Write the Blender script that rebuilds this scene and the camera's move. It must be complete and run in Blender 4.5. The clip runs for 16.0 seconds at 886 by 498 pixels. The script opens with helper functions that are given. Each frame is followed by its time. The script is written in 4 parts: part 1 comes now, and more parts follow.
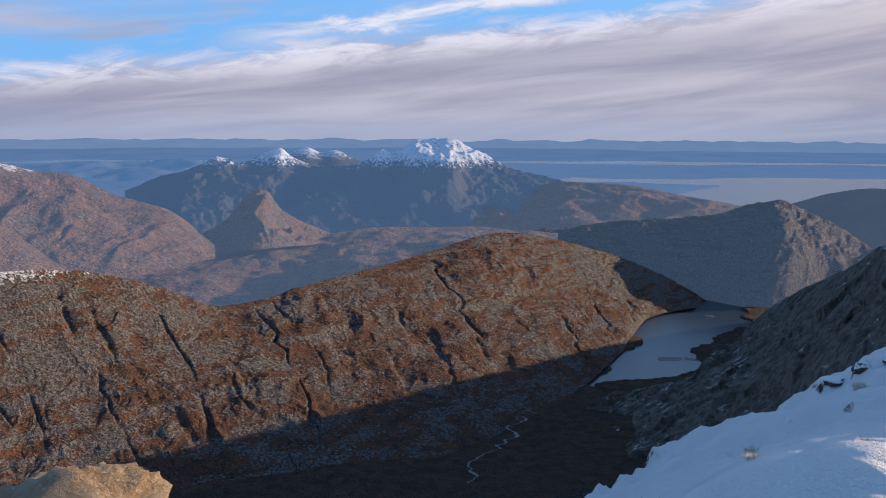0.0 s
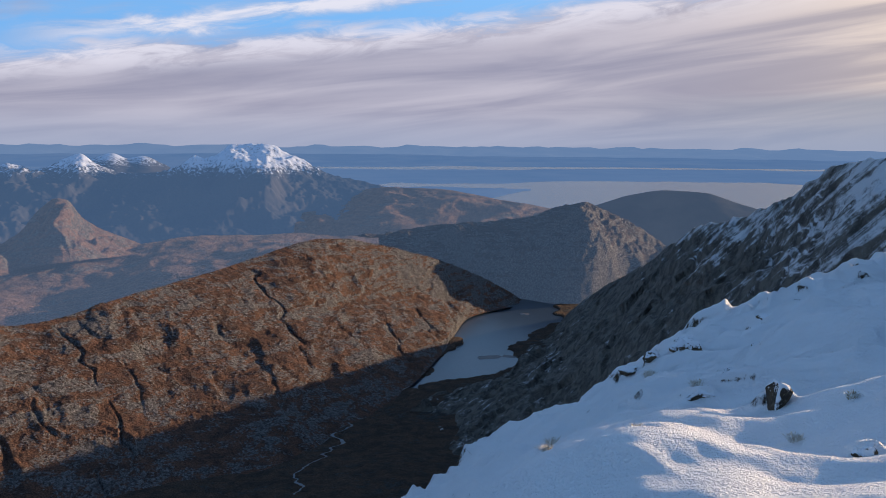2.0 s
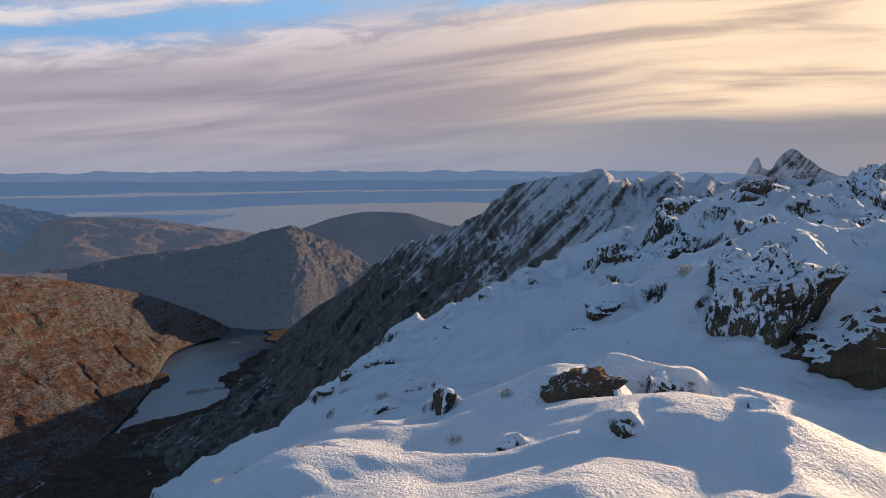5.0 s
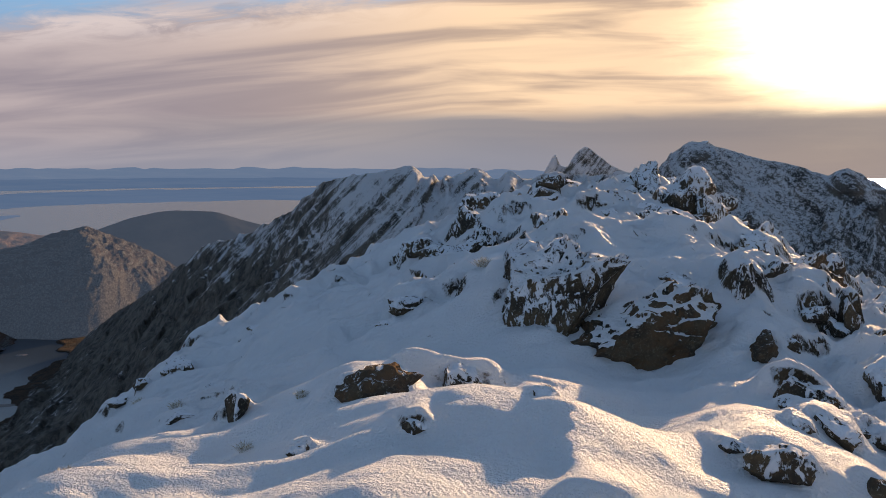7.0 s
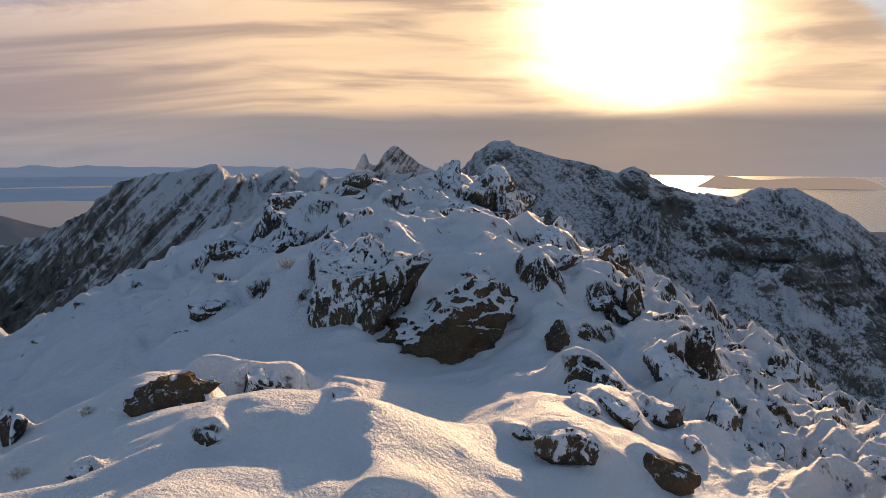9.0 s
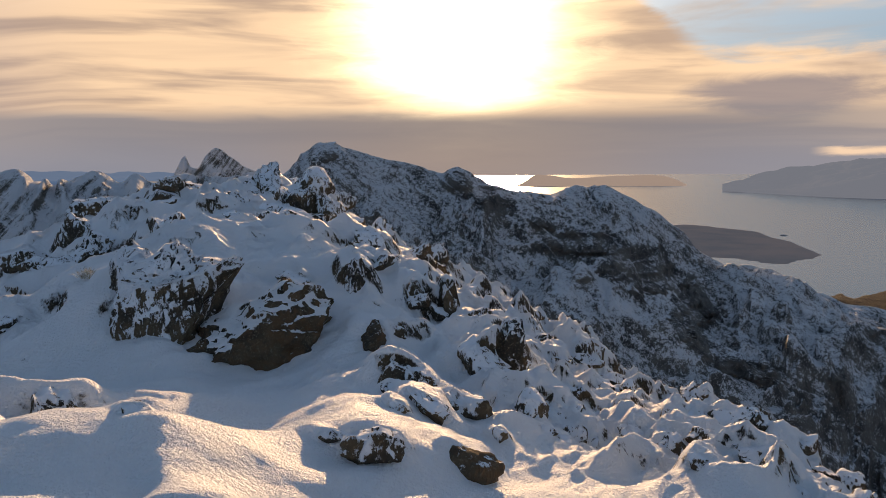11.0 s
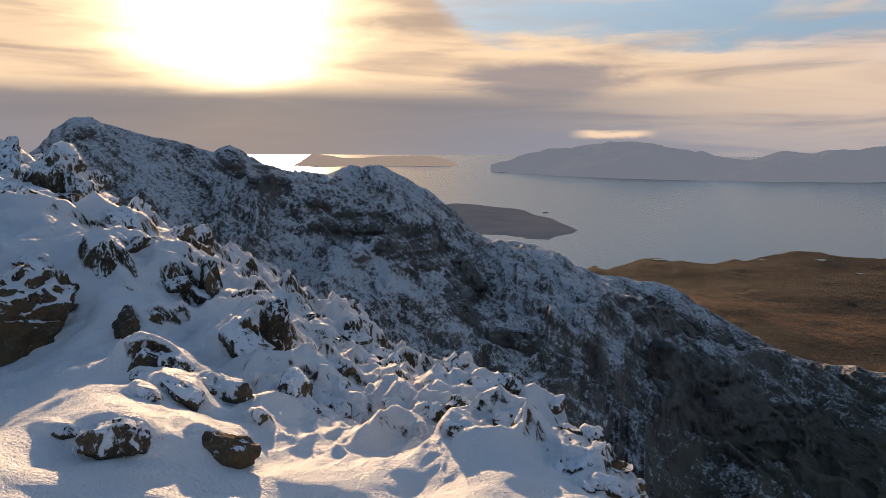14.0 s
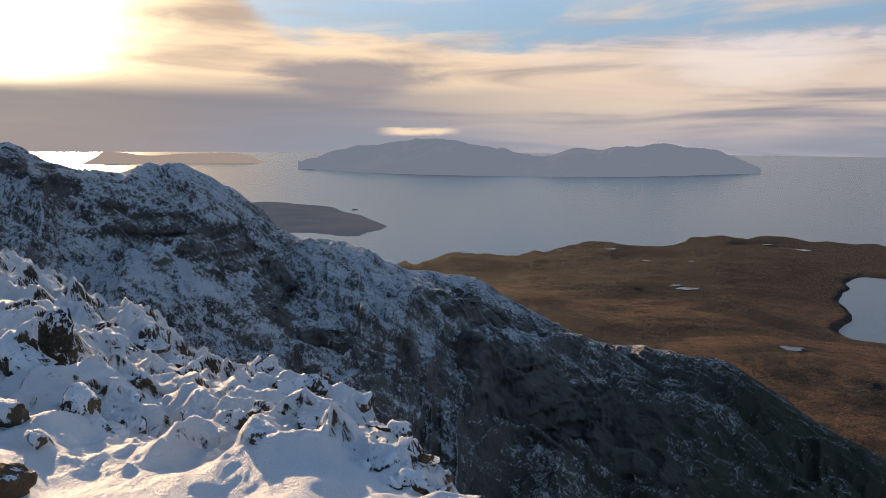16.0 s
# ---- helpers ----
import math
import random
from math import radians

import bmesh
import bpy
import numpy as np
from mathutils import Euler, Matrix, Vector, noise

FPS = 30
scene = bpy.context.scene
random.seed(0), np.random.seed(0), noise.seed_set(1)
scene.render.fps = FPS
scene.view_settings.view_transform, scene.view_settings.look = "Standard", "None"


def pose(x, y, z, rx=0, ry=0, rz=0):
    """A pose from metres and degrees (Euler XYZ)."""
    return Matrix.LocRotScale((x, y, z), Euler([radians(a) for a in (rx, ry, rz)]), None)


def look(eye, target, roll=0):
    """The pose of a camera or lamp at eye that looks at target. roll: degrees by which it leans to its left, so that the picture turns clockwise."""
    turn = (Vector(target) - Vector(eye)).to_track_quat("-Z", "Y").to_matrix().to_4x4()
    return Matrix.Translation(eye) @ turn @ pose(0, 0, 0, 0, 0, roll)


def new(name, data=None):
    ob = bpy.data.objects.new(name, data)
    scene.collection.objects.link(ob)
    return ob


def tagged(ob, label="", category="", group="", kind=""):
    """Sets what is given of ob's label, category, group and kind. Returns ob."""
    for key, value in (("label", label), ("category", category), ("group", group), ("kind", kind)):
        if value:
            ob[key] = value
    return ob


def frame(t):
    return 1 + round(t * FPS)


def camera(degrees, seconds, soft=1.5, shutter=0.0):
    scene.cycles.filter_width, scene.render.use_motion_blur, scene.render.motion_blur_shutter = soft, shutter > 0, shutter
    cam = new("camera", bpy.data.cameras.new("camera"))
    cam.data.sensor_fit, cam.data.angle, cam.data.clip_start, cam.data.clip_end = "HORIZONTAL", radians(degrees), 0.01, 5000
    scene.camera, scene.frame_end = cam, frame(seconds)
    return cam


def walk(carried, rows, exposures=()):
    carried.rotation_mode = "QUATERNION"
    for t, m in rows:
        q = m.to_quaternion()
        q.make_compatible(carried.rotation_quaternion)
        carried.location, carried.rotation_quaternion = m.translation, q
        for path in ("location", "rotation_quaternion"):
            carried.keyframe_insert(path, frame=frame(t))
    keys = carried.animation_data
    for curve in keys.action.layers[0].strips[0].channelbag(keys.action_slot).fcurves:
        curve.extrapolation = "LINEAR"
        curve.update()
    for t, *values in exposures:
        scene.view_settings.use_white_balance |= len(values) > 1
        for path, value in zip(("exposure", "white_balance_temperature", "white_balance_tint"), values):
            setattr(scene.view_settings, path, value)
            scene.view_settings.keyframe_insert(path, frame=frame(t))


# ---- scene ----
# Metres, z up. The summit under the first eye is at z = 0; the land beyond the summit ridge is
# laid out at a tenth of its size, so that sea and islands lie within the lens's range.
EYE = 1.6
SEA = -95.0
cam = camera(56.30, 16.0, soft=0.75)
# seconds, x, y, z from the first eye, yaw, pitch, roll
ROWS = [
    (0.0, 0.002, 0.002, 0.001, 0.00, -7.98, -0.25),
    (0.5, 0.029, 0.007, -0.000, -2.83, -8.02, -0.38),
    (1.0, 0.061, 0.010, 0.001, -5.81, -7.95, -0.39),
    (1.5, 0.104, 0.009, 0.005, -9.12, -7.80, -0.44),
    (2.0, 0.154, 0.003, 0.007, -12.41, -7.53, -0.39),
    (2.5, 0.208, -0.007, 0.006, -15.88, -7.17, -0.30),
    (3.0, 0.258, -0.014, 0.000, -19.21, -6.84, -0.22),
    (3.5, 0.306, -0.020, -0.005, -22.61, -6.48, -0.16),
    (4.0, 0.352, -0.020, -0.012, -25.92, -6.16, -0.07),
    (6.5, 0.589, -0.007, -0.041, -42.44, -6.03, 0.24),
    (7.0, 0.624, 0.001, -0.045, -45.59, -6.10, 0.07),
    (7.5, 0.642, 0.005, -0.045, -48.90, -6.11, 0.01),
    (8.0, 0.652, -0.003, -0.040, -52.15, -6.19, -0.06),
    (8.5, 0.665, -0.029, -0.034, -55.44, -6.23, -0.02),
    (9.0, 0.681, -0.059, -0.032, -58.59, -6.23, 0.01),
    (11.5, 0.789, -0.226, -0.046, -73.01, -6.31, 0.58),
    (12.0, 0.802, -0.250, -0.050, -75.47, -6.53, 0.49),
    (12.5, 0.811, -0.273, -0.055, -77.95, -6.81, 0.30),
    (13.0, 0.819, -0.293, -0.061, -80.29, -7.10, 0.09),
    (13.5, 0.828, -0.310, -0.066, -82.93, -7.39, -0.05),
    (14.0, 0.840, -0.323, -0.069, -85.70, -7.62, -0.19),
    (14.5, 0.856, -0.340, -0.071, -88.85, -7.74, -0.30),
    (15.0, 0.874, -0.357, -0.072, -92.00, -7.71, -0.50),
    (15.5, 0.894, -0.375, -0.070, -95.50, -7.74, -0.45),
    (16.0, 0.913, -0.392, -0.070, -98.86, -7.77, -0.34),
]
# the white balance drifts as the sun comes into view: seconds, stops, kelvin, tint
TINT = [(0.0, 0.60, 5950, 8), (4.0, 0.42, 6350, 9), (7.0, 0.30, 7350, 13), (9.0, 0.27, 7750, 14), (12.5, 0.20, 7650, 14), (16.0, 0.34, 6850, 10)]
walk(cam, [(t, pose(x, y, EYE + z, 90 + pitch, roll, yaw)) for t, x, y, z, yaw, pitch, roll in ROWS], TINT)

SUN_AZ, SUN_EL = 73.6, 11.3


# ---- small tools ----
class Nodes:
    """Writes node trees as sums: every call returns a socket."""

    def __init__(self, tree):
        self.t = tree
        self.t.nodes.clear()

    def put(self, socket, value):
        if isinstance(value, bpy.types.NodeSocket):
            self.t.links.new(value, socket)
        else:
            socket.default_value = value

    def node(self, kind, ins=None, out=0, operation="", smooth=False):
        n = self.t.nodes.new(kind)
        if operation:
            n.operation = operation
        if smooth:
            n.interpolation_type = "SMOOTHSTEP"
        for k, v in (ins or {}).items():
            self.put(n.inputs[k], v)
        return n.outputs[out] if len(n.outputs) else None

    def math(self, op, a, b=0.0):
        return self.node("ShaderNodeMath", {0: a, 1: b}, operation=op)

    def add(self, a, b): return self.math("ADD", a, b)
    def mul(self, a, b): return self.math("MULTIPLY", a, b)
    def sub(self, a, b): return self.math("SUBTRACT", a, b)

    def ramp(self, v, lo, hi, a=0.0, b=1.0, smooth=True):
        return self.node("ShaderNodeMapRange", {0: v, 1: lo, 2: hi, 3: a, 4: b}, smooth=smooth)

    def mix(self, f, a, b, blend="MIX"):
        n = self.t.nodes.new("ShaderNodeMix")
        n.data_type, n.blend_type = "RGBA", blend
        for i, v in ((0, f), (6, a), (7, b)):
            if isinstance(v, tuple) and len(v) == 3:
                v = (*v, 1.0)
            self.put(n.inputs[i], v)
        return n.outputs[2]

    def noise(self, vec, scale, detail=4.0, rough=0.55, distortion=0.0):
        return self.node("ShaderNodeTexNoise", {"Vector": vec, "Scale": scale, "Detail": detail,
                                                "Roughness": rough, "Distortion": distortion})

    def xyz(self, x, y, z):
        return self.node("ShaderNodeCombineXYZ", {0: x, 1: y, 2: z})

    def split(self, v):
        n = self.t.nodes.new("ShaderNodeSeparateXYZ")
        self.put(n.inputs[0], v)
        return n.outputs

    def scaled(self, v, s):
        return self.node("ShaderNodeVectorMath", {0: v, 1: s}, operation="MULTIPLY")


def material(name):
    m = bpy.data.materials.new(name)
    m.use_nodes = True
    return m, Nodes(m.node_tree)


def finish(k, colour, rough=0.9, bump=None, strength=0.5, distance=0.05, metallic=0.0, spec=0.3, glow=None):
    ins = {"Base Color": colour, "Roughness": rough, "Metallic": metallic, "Specular IOR Level": spec}
    if isinstance(colour, tuple) and len(colour) == 3:
        ins["Base Color"] = (*colour, 1.0)
    if bump is not None:
        ins["Normal"] = k.node("ShaderNodeBump", {"Strength": strength, "Distance": distance, "Height": bump})
    if glow:
        ins["Emission Color"], ins["Emission Strength"] = (*glow[0], 1.0), glow[1]
    sh = k.node("ShaderNodeBsdfPrincipled", ins)
    k.node("ShaderNodeOutputMaterial", {0: sh})


def lattice(ix, iy, iz, seed):
    h = (ix * 374761393 + iy * 668265263 + iz * 2147483647 + seed * 974634777) & 0xFFFFFFFF
    h = ((h ^ (h >> 13)) * 1274126177) & 0xFFFFFFFF
    return ((h ^ (h >> 16)) & 0xFFFF) / 32767.5 - 1.0


def value_noise(x, y, z=None, seed=0):
    """Smooth noise from -1 to 1 on arrays."""
    z = np.zeros_like(x) if z is None else z
    ix, iy, iz = (np.floor(a).astype(np.int64) for a in (x, y, z))
    fx, fy, fz = x - ix, y - iy, z - iz
    fx, fy, fz = (f * f * f * (f * (f * 6 - 15) + 10) for f in (fx, fy, fz))
    out = 0.0
    for dx in (0, 1):
        for dy in (0, 1):
            for dz in (0, 1):
                w = (fx if dx else 1 - fx) * (fy if dy else 1 - fy) * (fz if dz else 1 - fz)
                out = out + w * lattice(ix + dx, iy + dy, iz + dz, seed)
    return out


def fbm(x, y, z=None, octaves=5, seed=0, gain=0.5, ridged=False):
    s, a, f = 0.0, 1.0, 1.0
    for o in range(octaves):
        n = value_noise(x * f + 17.3 * o, y * f - 9.1 * o, None if z is None else z * f + 3.7 * o, seed + o)
        s = s + a * ((1 - 2 * np.abs(n)) if ridged else n)
        a, f = a * gain, f * 2.03
    return s


def spline(xs, ys, x):
    """Monotone cubic through (xs, ys)."""
    xs, ys = np.asarray(xs, float), np.asarray(ys, float)
    h, d = np.diff(xs), np.diff(ys) / np.diff(xs)
    m = np.zeros_like(ys)
    m[0], m[-1] = d[0], d[-1]
    same = d[:-1] * d[1:] > 0
    w1, w2 = 2 * h[1:] + h[:-1], h[1:] + 2 * h[:-1]
    m[1:-1] = np.where(same, (w1 + w2) / np.where(same, w1 / np.where(d[:-1] == 0, 1, d[:-1]) + w2 / np.where(d[1:] == 0, 1, d[1:]), 1), 0)
    x = np.clip(x, xs[0], xs[-1])
    i = np.clip(np.searchsorted(xs, x) - 1, 0, len(xs) - 2)
    t = (x - xs[i]) / h[i]
    return ((1 + 2 * t) * (1 - t) ** 2 * ys[i] + t * (1 - t) ** 2 * h[i] * m[i]
            + t * t * (3 - 2 * t) * ys[i + 1] + t * t * (t - 1) * h[i] * m[i + 1])


def grid_mesh(name, P, mat, smooth=True):
    """A mesh from an array of places, rows by columns."""
    nv, nu = P.shape[:2]
    me = bpy.data.meshes.new(name)
    me.vertices.add(nu * nv)
    me.vertices.foreach_set("co", P.reshape(-1).astype(np.float32))
    i = (np.arange(nv - 1)[:, None] * nu + np.arange(nu - 1)[None, :]).ravel()
    q = np.stack([i, i + 1, i + nu + 1, i + nu], 1).ravel().astype(np.int32)
    n = len(i)
    me.loops.add(4 * n)
    me.loops.foreach_set("vertex_index", q)
    me.polygons.add(n)
    me.polygons.foreach_set("loop_start", np.arange(0, 4 * n, 4, dtype=np.int32))
    me.polygons.foreach_set("use_smooth", np.full(n, smooth))
    me.update(calc_edges=True)
    me.validate()
    me.materials.append(mat)
    return me


def joined(mask):
    """The largest connected patch of a mask."""
    left, best = {tuple(c) for c in np.argwhere(mask)}, []
    while left:
        todo = [left.pop()]
        seen = list(todo)
        while todo:
            i, j = todo.pop()
            for c in ((i + 1, j), (i - 1, j), (i, j + 1), (i, j - 1)):
                if c in left:
                    left.discard(c)
                    todo.append(c)
                    seen.append(c)
        if len(seen) > len(best):
            best = seen
    out = np.zeros_like(mask)
    for c in best:
        out[c] = True
    return out


def mountain(name, rows, nu, nv, mat, relief, grain, gullies=0.0, back=40.0, drop=0.7, weights=None, seed=0, crest=0.35, label="",
             category="mountain", kind="", beds=None, slant=0.8, spread=0.4, rough=0.5, cliffs=(), faults=0.0):
    """A hillside as a loft from its crest line (first) down to its foot (last), with a far side. Rows of
    (bearing from the summit, angle of height, distance)."""
    s = np.linspace(0, 1, nu)
    L = []
    for row in rows:
        az, el, d = (np.array(c, float) for c in zip(*row))
        p = (az - az[0]) / (az[-1] - az[0])
        a = az[0] + (az[-1] - az[0]) * s
        dd, ee = spline(p, d, s), spline(p, el, s)
        L.append(np.stack([dd * np.sin(np.radians(a)), dd * np.cos(np.radians(a)), EYE + dd * np.tan(np.radians(ee))], 1))
    k = np.array(weights if weights else np.linspace(0, 1, len(L)))
    v = np.linspace(0, 1, nv) ** 1.15
    L = np.array(L)
    P = np.empty((nv, nu, 3))
    j = np.clip(np.searchsorted(k, v, side="right") - 1, 0, len(L) - 2)
    f = ((v - k[j]) / (k[j + 1] - k[j]))[:, None, None]
    P = L[j] * (1 - f) + L[j + 1] * f
    if len(L) > 2:                       # round the breaks of slope
        for _ in range(max(2, nv // 24)):
            P[1:-1] = 0.25 * P[:-2] + 0.5 * P[1:-1] + 0.25 * P[2:]
    far = np.linspace(1, 0, max(6, nv // 6))[:-1, None, None]
    out = L[0] - L[1]
    out[:, 2] = 0
    out = out / np.maximum(np.linalg.norm(out, axis=1, keepdims=True), 1e-6)
    B = L[0][None] + far * back * (out + np.array([0, 0, -drop]))[None]
    nb = len(B)
    P = np.concatenate([B, P])
    x, y, z = P[..., 0] / grain, P[..., 1] / grain, P[..., 2] / grain
    mask = np.concatenate([np.full(nb, crest), crest + (1 - crest) * np.clip(v * 6, 0, 1)])[:, None]
    mask = mask * np.concatenate([np.ones(nb), np.clip((1 - v) * 6, 0.08, 1)])[:, None]
    h = fbm(x, y, z, 6, seed, rough) * 0.6 + fbm(x * 0.6, y * 0.6, z * 0.6, 5, seed + 30, rough, True) * 0.4
    P[..., 2] += relief * mask * h
    if gullies:
        u = s[None, :] * np.ones((len(P), 1))
        vv = np.concatenate([np.zeros(nb), v])[:, None]
        length = np.linalg.norm(L[0][-1] - L[0][0])
        wob = fbm(x * 0.3, y * 0.3, None, 3, seed + 50) * 0.25
        g = fbm(u * length / grain * spread + 2 * wob + vv * slant, vv * 1.6 + wob, None, 4, seed + 60, 0.5, True)
        P[..., 2] += gullies * g * np.clip(vv * 5, 0, 1) * np.clip((1 - vv) * 4, 0.04, 1)
    if beds:                             # tilted beds of rock: normal, thickness, height of the steps
        n, size, amp = beds
        t = (P[..., 0] * n[0] + P[..., 1] * n[1] + P[..., 2] * n[2]) / size
        w = (P[..., 0] * n[1] - P[..., 1] * n[0] + P[..., 2] * 0.3) / (size * 7)
        t = t + 0.8 * fbm(x * 0.7, y * 0.7, z * 0.7, 3, seed + 70)
        P[..., 2] += amp * fbm(t, w, None, 4, seed + 80, 0.55) * np.clip(2 * mask, 0.1, 1)
    if faults:                           # narrow clefts that run down the slope side by side
        u = s[None, :] * np.linalg.norm(L[0][-1] - L[0][0])
        vv = np.concatenate([np.zeros(nb), v])[:, None]
        line = value_noise(u / 15.0 - 3.4 * vv + 0.12 * fbm(x * 0.9, y * 0.9, None, 3, seed + 90), 0.7 * vv + 0 * u, None, seed + 91)
        P[..., 2] -= faults * np.exp(-(line / 0.09) ** 2) * np.clip(0.5 + value_noise(u / 9.0, 2.5 * vv + 0 * u, None, seed + 92), 0, 1) * np.clip(vv * 6, 0, 1) * np.clip((1 - vv) * 4, 0, 1)
    bare, which = np.zeros(P.shape[:2]), np.zeros(P.shape[:2], int)
    if len(cliffs):                      # bare cliffs: bearing, angle of height, half width, half height, lean; stepped out of the slope
        az, r = np.degrees(np.arctan2(P[..., 0], P[..., 1])), np.hypot(P[..., 0], P[..., 1])
        el = np.degrees(np.arctan2(P[..., 2] - EYE, r))
        edge = 0.55 * fbm(x * 0.9, y * 0.9, z * 0.9, 5, seed + 95, 0.6)
        for i, (b, e, w, hh, lean) in enumerate(cliffs):
            da, de = (az - b) / w, (el - e - lean * (az - b)) / hh
            grow = 1 - np.clip((np.sqrt(da * da + de * de) + edge - 0.75) / 0.3, 0, 1)
            bare, which = np.maximum(bare, grow), np.where(grow > bare, i, which)
        ledge = fbm(P[..., 2] / 1.1 + 0.15 * x, 0.25 * x + 0 * y, 0.25 * y, 3, seed + 96, 0.6)
        out2 = np.stack([-np.sin(np.radians(az)), -np.cos(np.radians(az))], -1)
        P[..., :2] += (bare * (0.5 + 0.9 * ledge))[..., None] * out2
    hub = new(name)                      # its parts: the slope that faces the summit, the far side, the bare cliffs
    hub.location = L[-1].mean(0)
    grid = np.arange(P.shape[0] * P.shape[1]).reshape(P.shape[:2])
    quads = np.stack([grid[1:, :-1], grid[1:, 1:], grid[:-1, 1:], grid[:-1, :-1]], -1)
    cliff = (bare[1:, :-1] + bare[1:, 1:] + bare[:-1, 1:] + bare[:-1, :-1]) > 2.6
    masks = [joined(cliff & (which[1:, :-1] == i)) for i in range(len(cliffs))]
    cliff = np.any(masks, axis=0) if masks else cliff & False
    behind = (np.arange(P.shape[0] - 1) < nb - 2)[:, None] & ~cliff
    for part, pick in [("far_side", behind), ("slope", ~cliff & ~behind)] + [("cliff", m) for m in masks]:
        q = quads[pick]
        if not len(q):
            continue
        used, q = np.unique(q, return_inverse=True)
        me = bpy.data.meshes.new(part)
        me.vertices.add(len(used))
        me.vertices.foreach_set("co", (P.reshape(-1, 3)[used] - L[-1].mean(0)).ravel().astype(np.float32))
        me.loops.add(q.size)
        me.loops.foreach_set("vertex_index", q.ravel().astype(np.int32))
        me.polygons.add(q.size // 4)
        me.polygons.foreach_set("loop_start", np.arange(0, q.size, 4, dtype=np.int32))
        me.polygons.foreach_set("use_smooth", np.full(q.size // 4, True))
        me.update(calc_edges=True)
        me.attributes.new("bare", "FLOAT", "POINT").data.foreach_set("value", bare.ravel()[used].astype(np.float32))
        me.materials.append(mat)
        ob = new(part, me)
        ob.parent = hub
        if part == "cliff":
            tagged(ob, "bare dark cliff with little snow")
    return tagged(hub, label, category, kind=kind)


# ---- world and sun ----
def sun_vector(turn=0.0, up=0.0):
    a, e = radians(SUN_AZ + turn), radians(SUN_EL + up)
    return Vector((math.sin(a) * math.cos(e), math.cos(a) * math.cos(e), math.sin(e)))


def build_world():
    w = bpy.data.worlds.new("sky")
    scene.world = w
    w.use_nodes = True
    k = Nodes(w.node_tree)
    d = k.node("ShaderNodeTexCoord", out=0)
    x, y, z = k.split(d)
    el = k.mul(k.math("ARCSINE", z), 57.2958)
    az = k.mul(k.math("ARCTAN2", x, y), 57.2958)
    sky = w.node_tree.nodes.new("ShaderNodeTexSky")
    sky.sky_type, sky.sun_disc = "NISHITA", False
    sky.sun_elevation, sky.sun_rotation = radians(SUN_EL), radians(SUN_AZ)
    sky.altitude, sky.dust_density, sky.ozone_density = 965.0, 0.6, 2.0
    blue = k.mix(1.0, sky.outputs[0], (0.155, 0.155, 0.155), "MULTIPLY")
    blue = k.mix(k.ramp(el, 24, 4, 0.0, 0.85), blue, k.mix(k.ramp(az, 0, 100), (0.105, 0.275, 0.56), (0.155, 0.25, 0.40)))
    # angle from the sun
    dot = k.node("ShaderNodeVectorMath", {0: d, 1: tuple(sun_vector(-1.8, -2.2))}, out=1, operation="DOT_PRODUCT")
    ang = k.mul(k.math("ARCCOSINE", k.math("MINIMUM", dot, 0.99999)), 57.2958)
    near = k.math("EXPONENT", k.mul(k.math("POWER", k.mul(ang, 1 / 28.0), 1.6), -1.0))
    # streaked cloud sheet
    flat = k.xyz(k.mul(az, 0.045), k.add(k.mul(el, 0.30), k.mul(az, -0.022)), 0.0)
    n1 = k.noise(flat, 1.0, 6, 0.55, 0.35)
    rise = k.sub(el, k.mul(k.math("MINIMUM", az, 46.0), 0.11))         # the streaks climb with the sheet
    flat2 = k.xyz(k.mul(az, 0.045), k.mul(rise, 0.5), 3.0)
    n2 = k.noise(flat2, 1.1, 5, 0.5, 0.6)
    n3 = k.noise(k.xyz(k.mul(az, 0.11), k.mul(rise, 0.5), 7.0), 1.6, 7, 0.62, 0.7)
    edge = k.add(k.mul(k.sub(az, 4.5), 0.10), 7.3)                     # upper edge, climbing towards the sun
    edge = k.math("MINIMUM", edge, k.ramp(az, 70, 90, 24.0, 6.6))
    edge = k.math("MAXIMUM", edge, 4.0)
    over = k.sub(edge, el)
    cover = k.ramp(k.add(over, k.add(k.mul(k.sub(n1, 0.5), 3.4), k.mul(k.sub(n3, 0.5), 3.4))), -0.7, 1.0)
    # a torn streamer above the edge, and a soft cloud far to the side of the sun
    line = k.math("ABSOLUTE", k.sub(el, k.add(k.mul(k.add(az, 9.0), 0.156), 6.7)))
    wisp = k.mul(k.ramp(k.add(line, k.mul(k.sub(n3, 0.5), 3.0)), 1.0, -0.2), k.mul(k.ramp(az, -18, -8), k.ramp(az, 60, 30)))
    puff = k.add(k.math("POWER", k.mul(k.sub(az, 119.0), 1 / 6.0), 2.0), k.math("POWER", k.mul(k.sub(el, 5.0), 1 / 1.9), 2.0))
    puff = k.ramp(k.add(puff, k.mul(k.sub(n3, 0.5), 2.0)), 1.3, 0.1, 0.0, 0.75)
    cover = k.math("MAXIMUM", k.math("MAXIMUM", cover, k.mul(wisp, 0.9)), puff)
    high = k.ramp(k.add(n1, k.ramp(el, 14, 40, 0.0, -0.12)), 0.46, 0.66, 0.0, 0.8)
    cover = k.math("MAXIMUM", cover, high)
    body = k.mix(k.ramp(n2, 0.26, 0.74), (0.225, 0.213, 0.275), (0.385, 0.35, 0.395))
    body = k.mix(k.ramp(az, 80, 104, 0.0, 0.75), body, k.mix(k.ramp(n2, 0.36, 0.62), (0.24, 0.235, 0.27), (0.66, 0.53, 0.43)))
    rim = k.ramp(k.math("ABSOLUTE", k.sub(over, 0.6)), 2.0, 0.0)
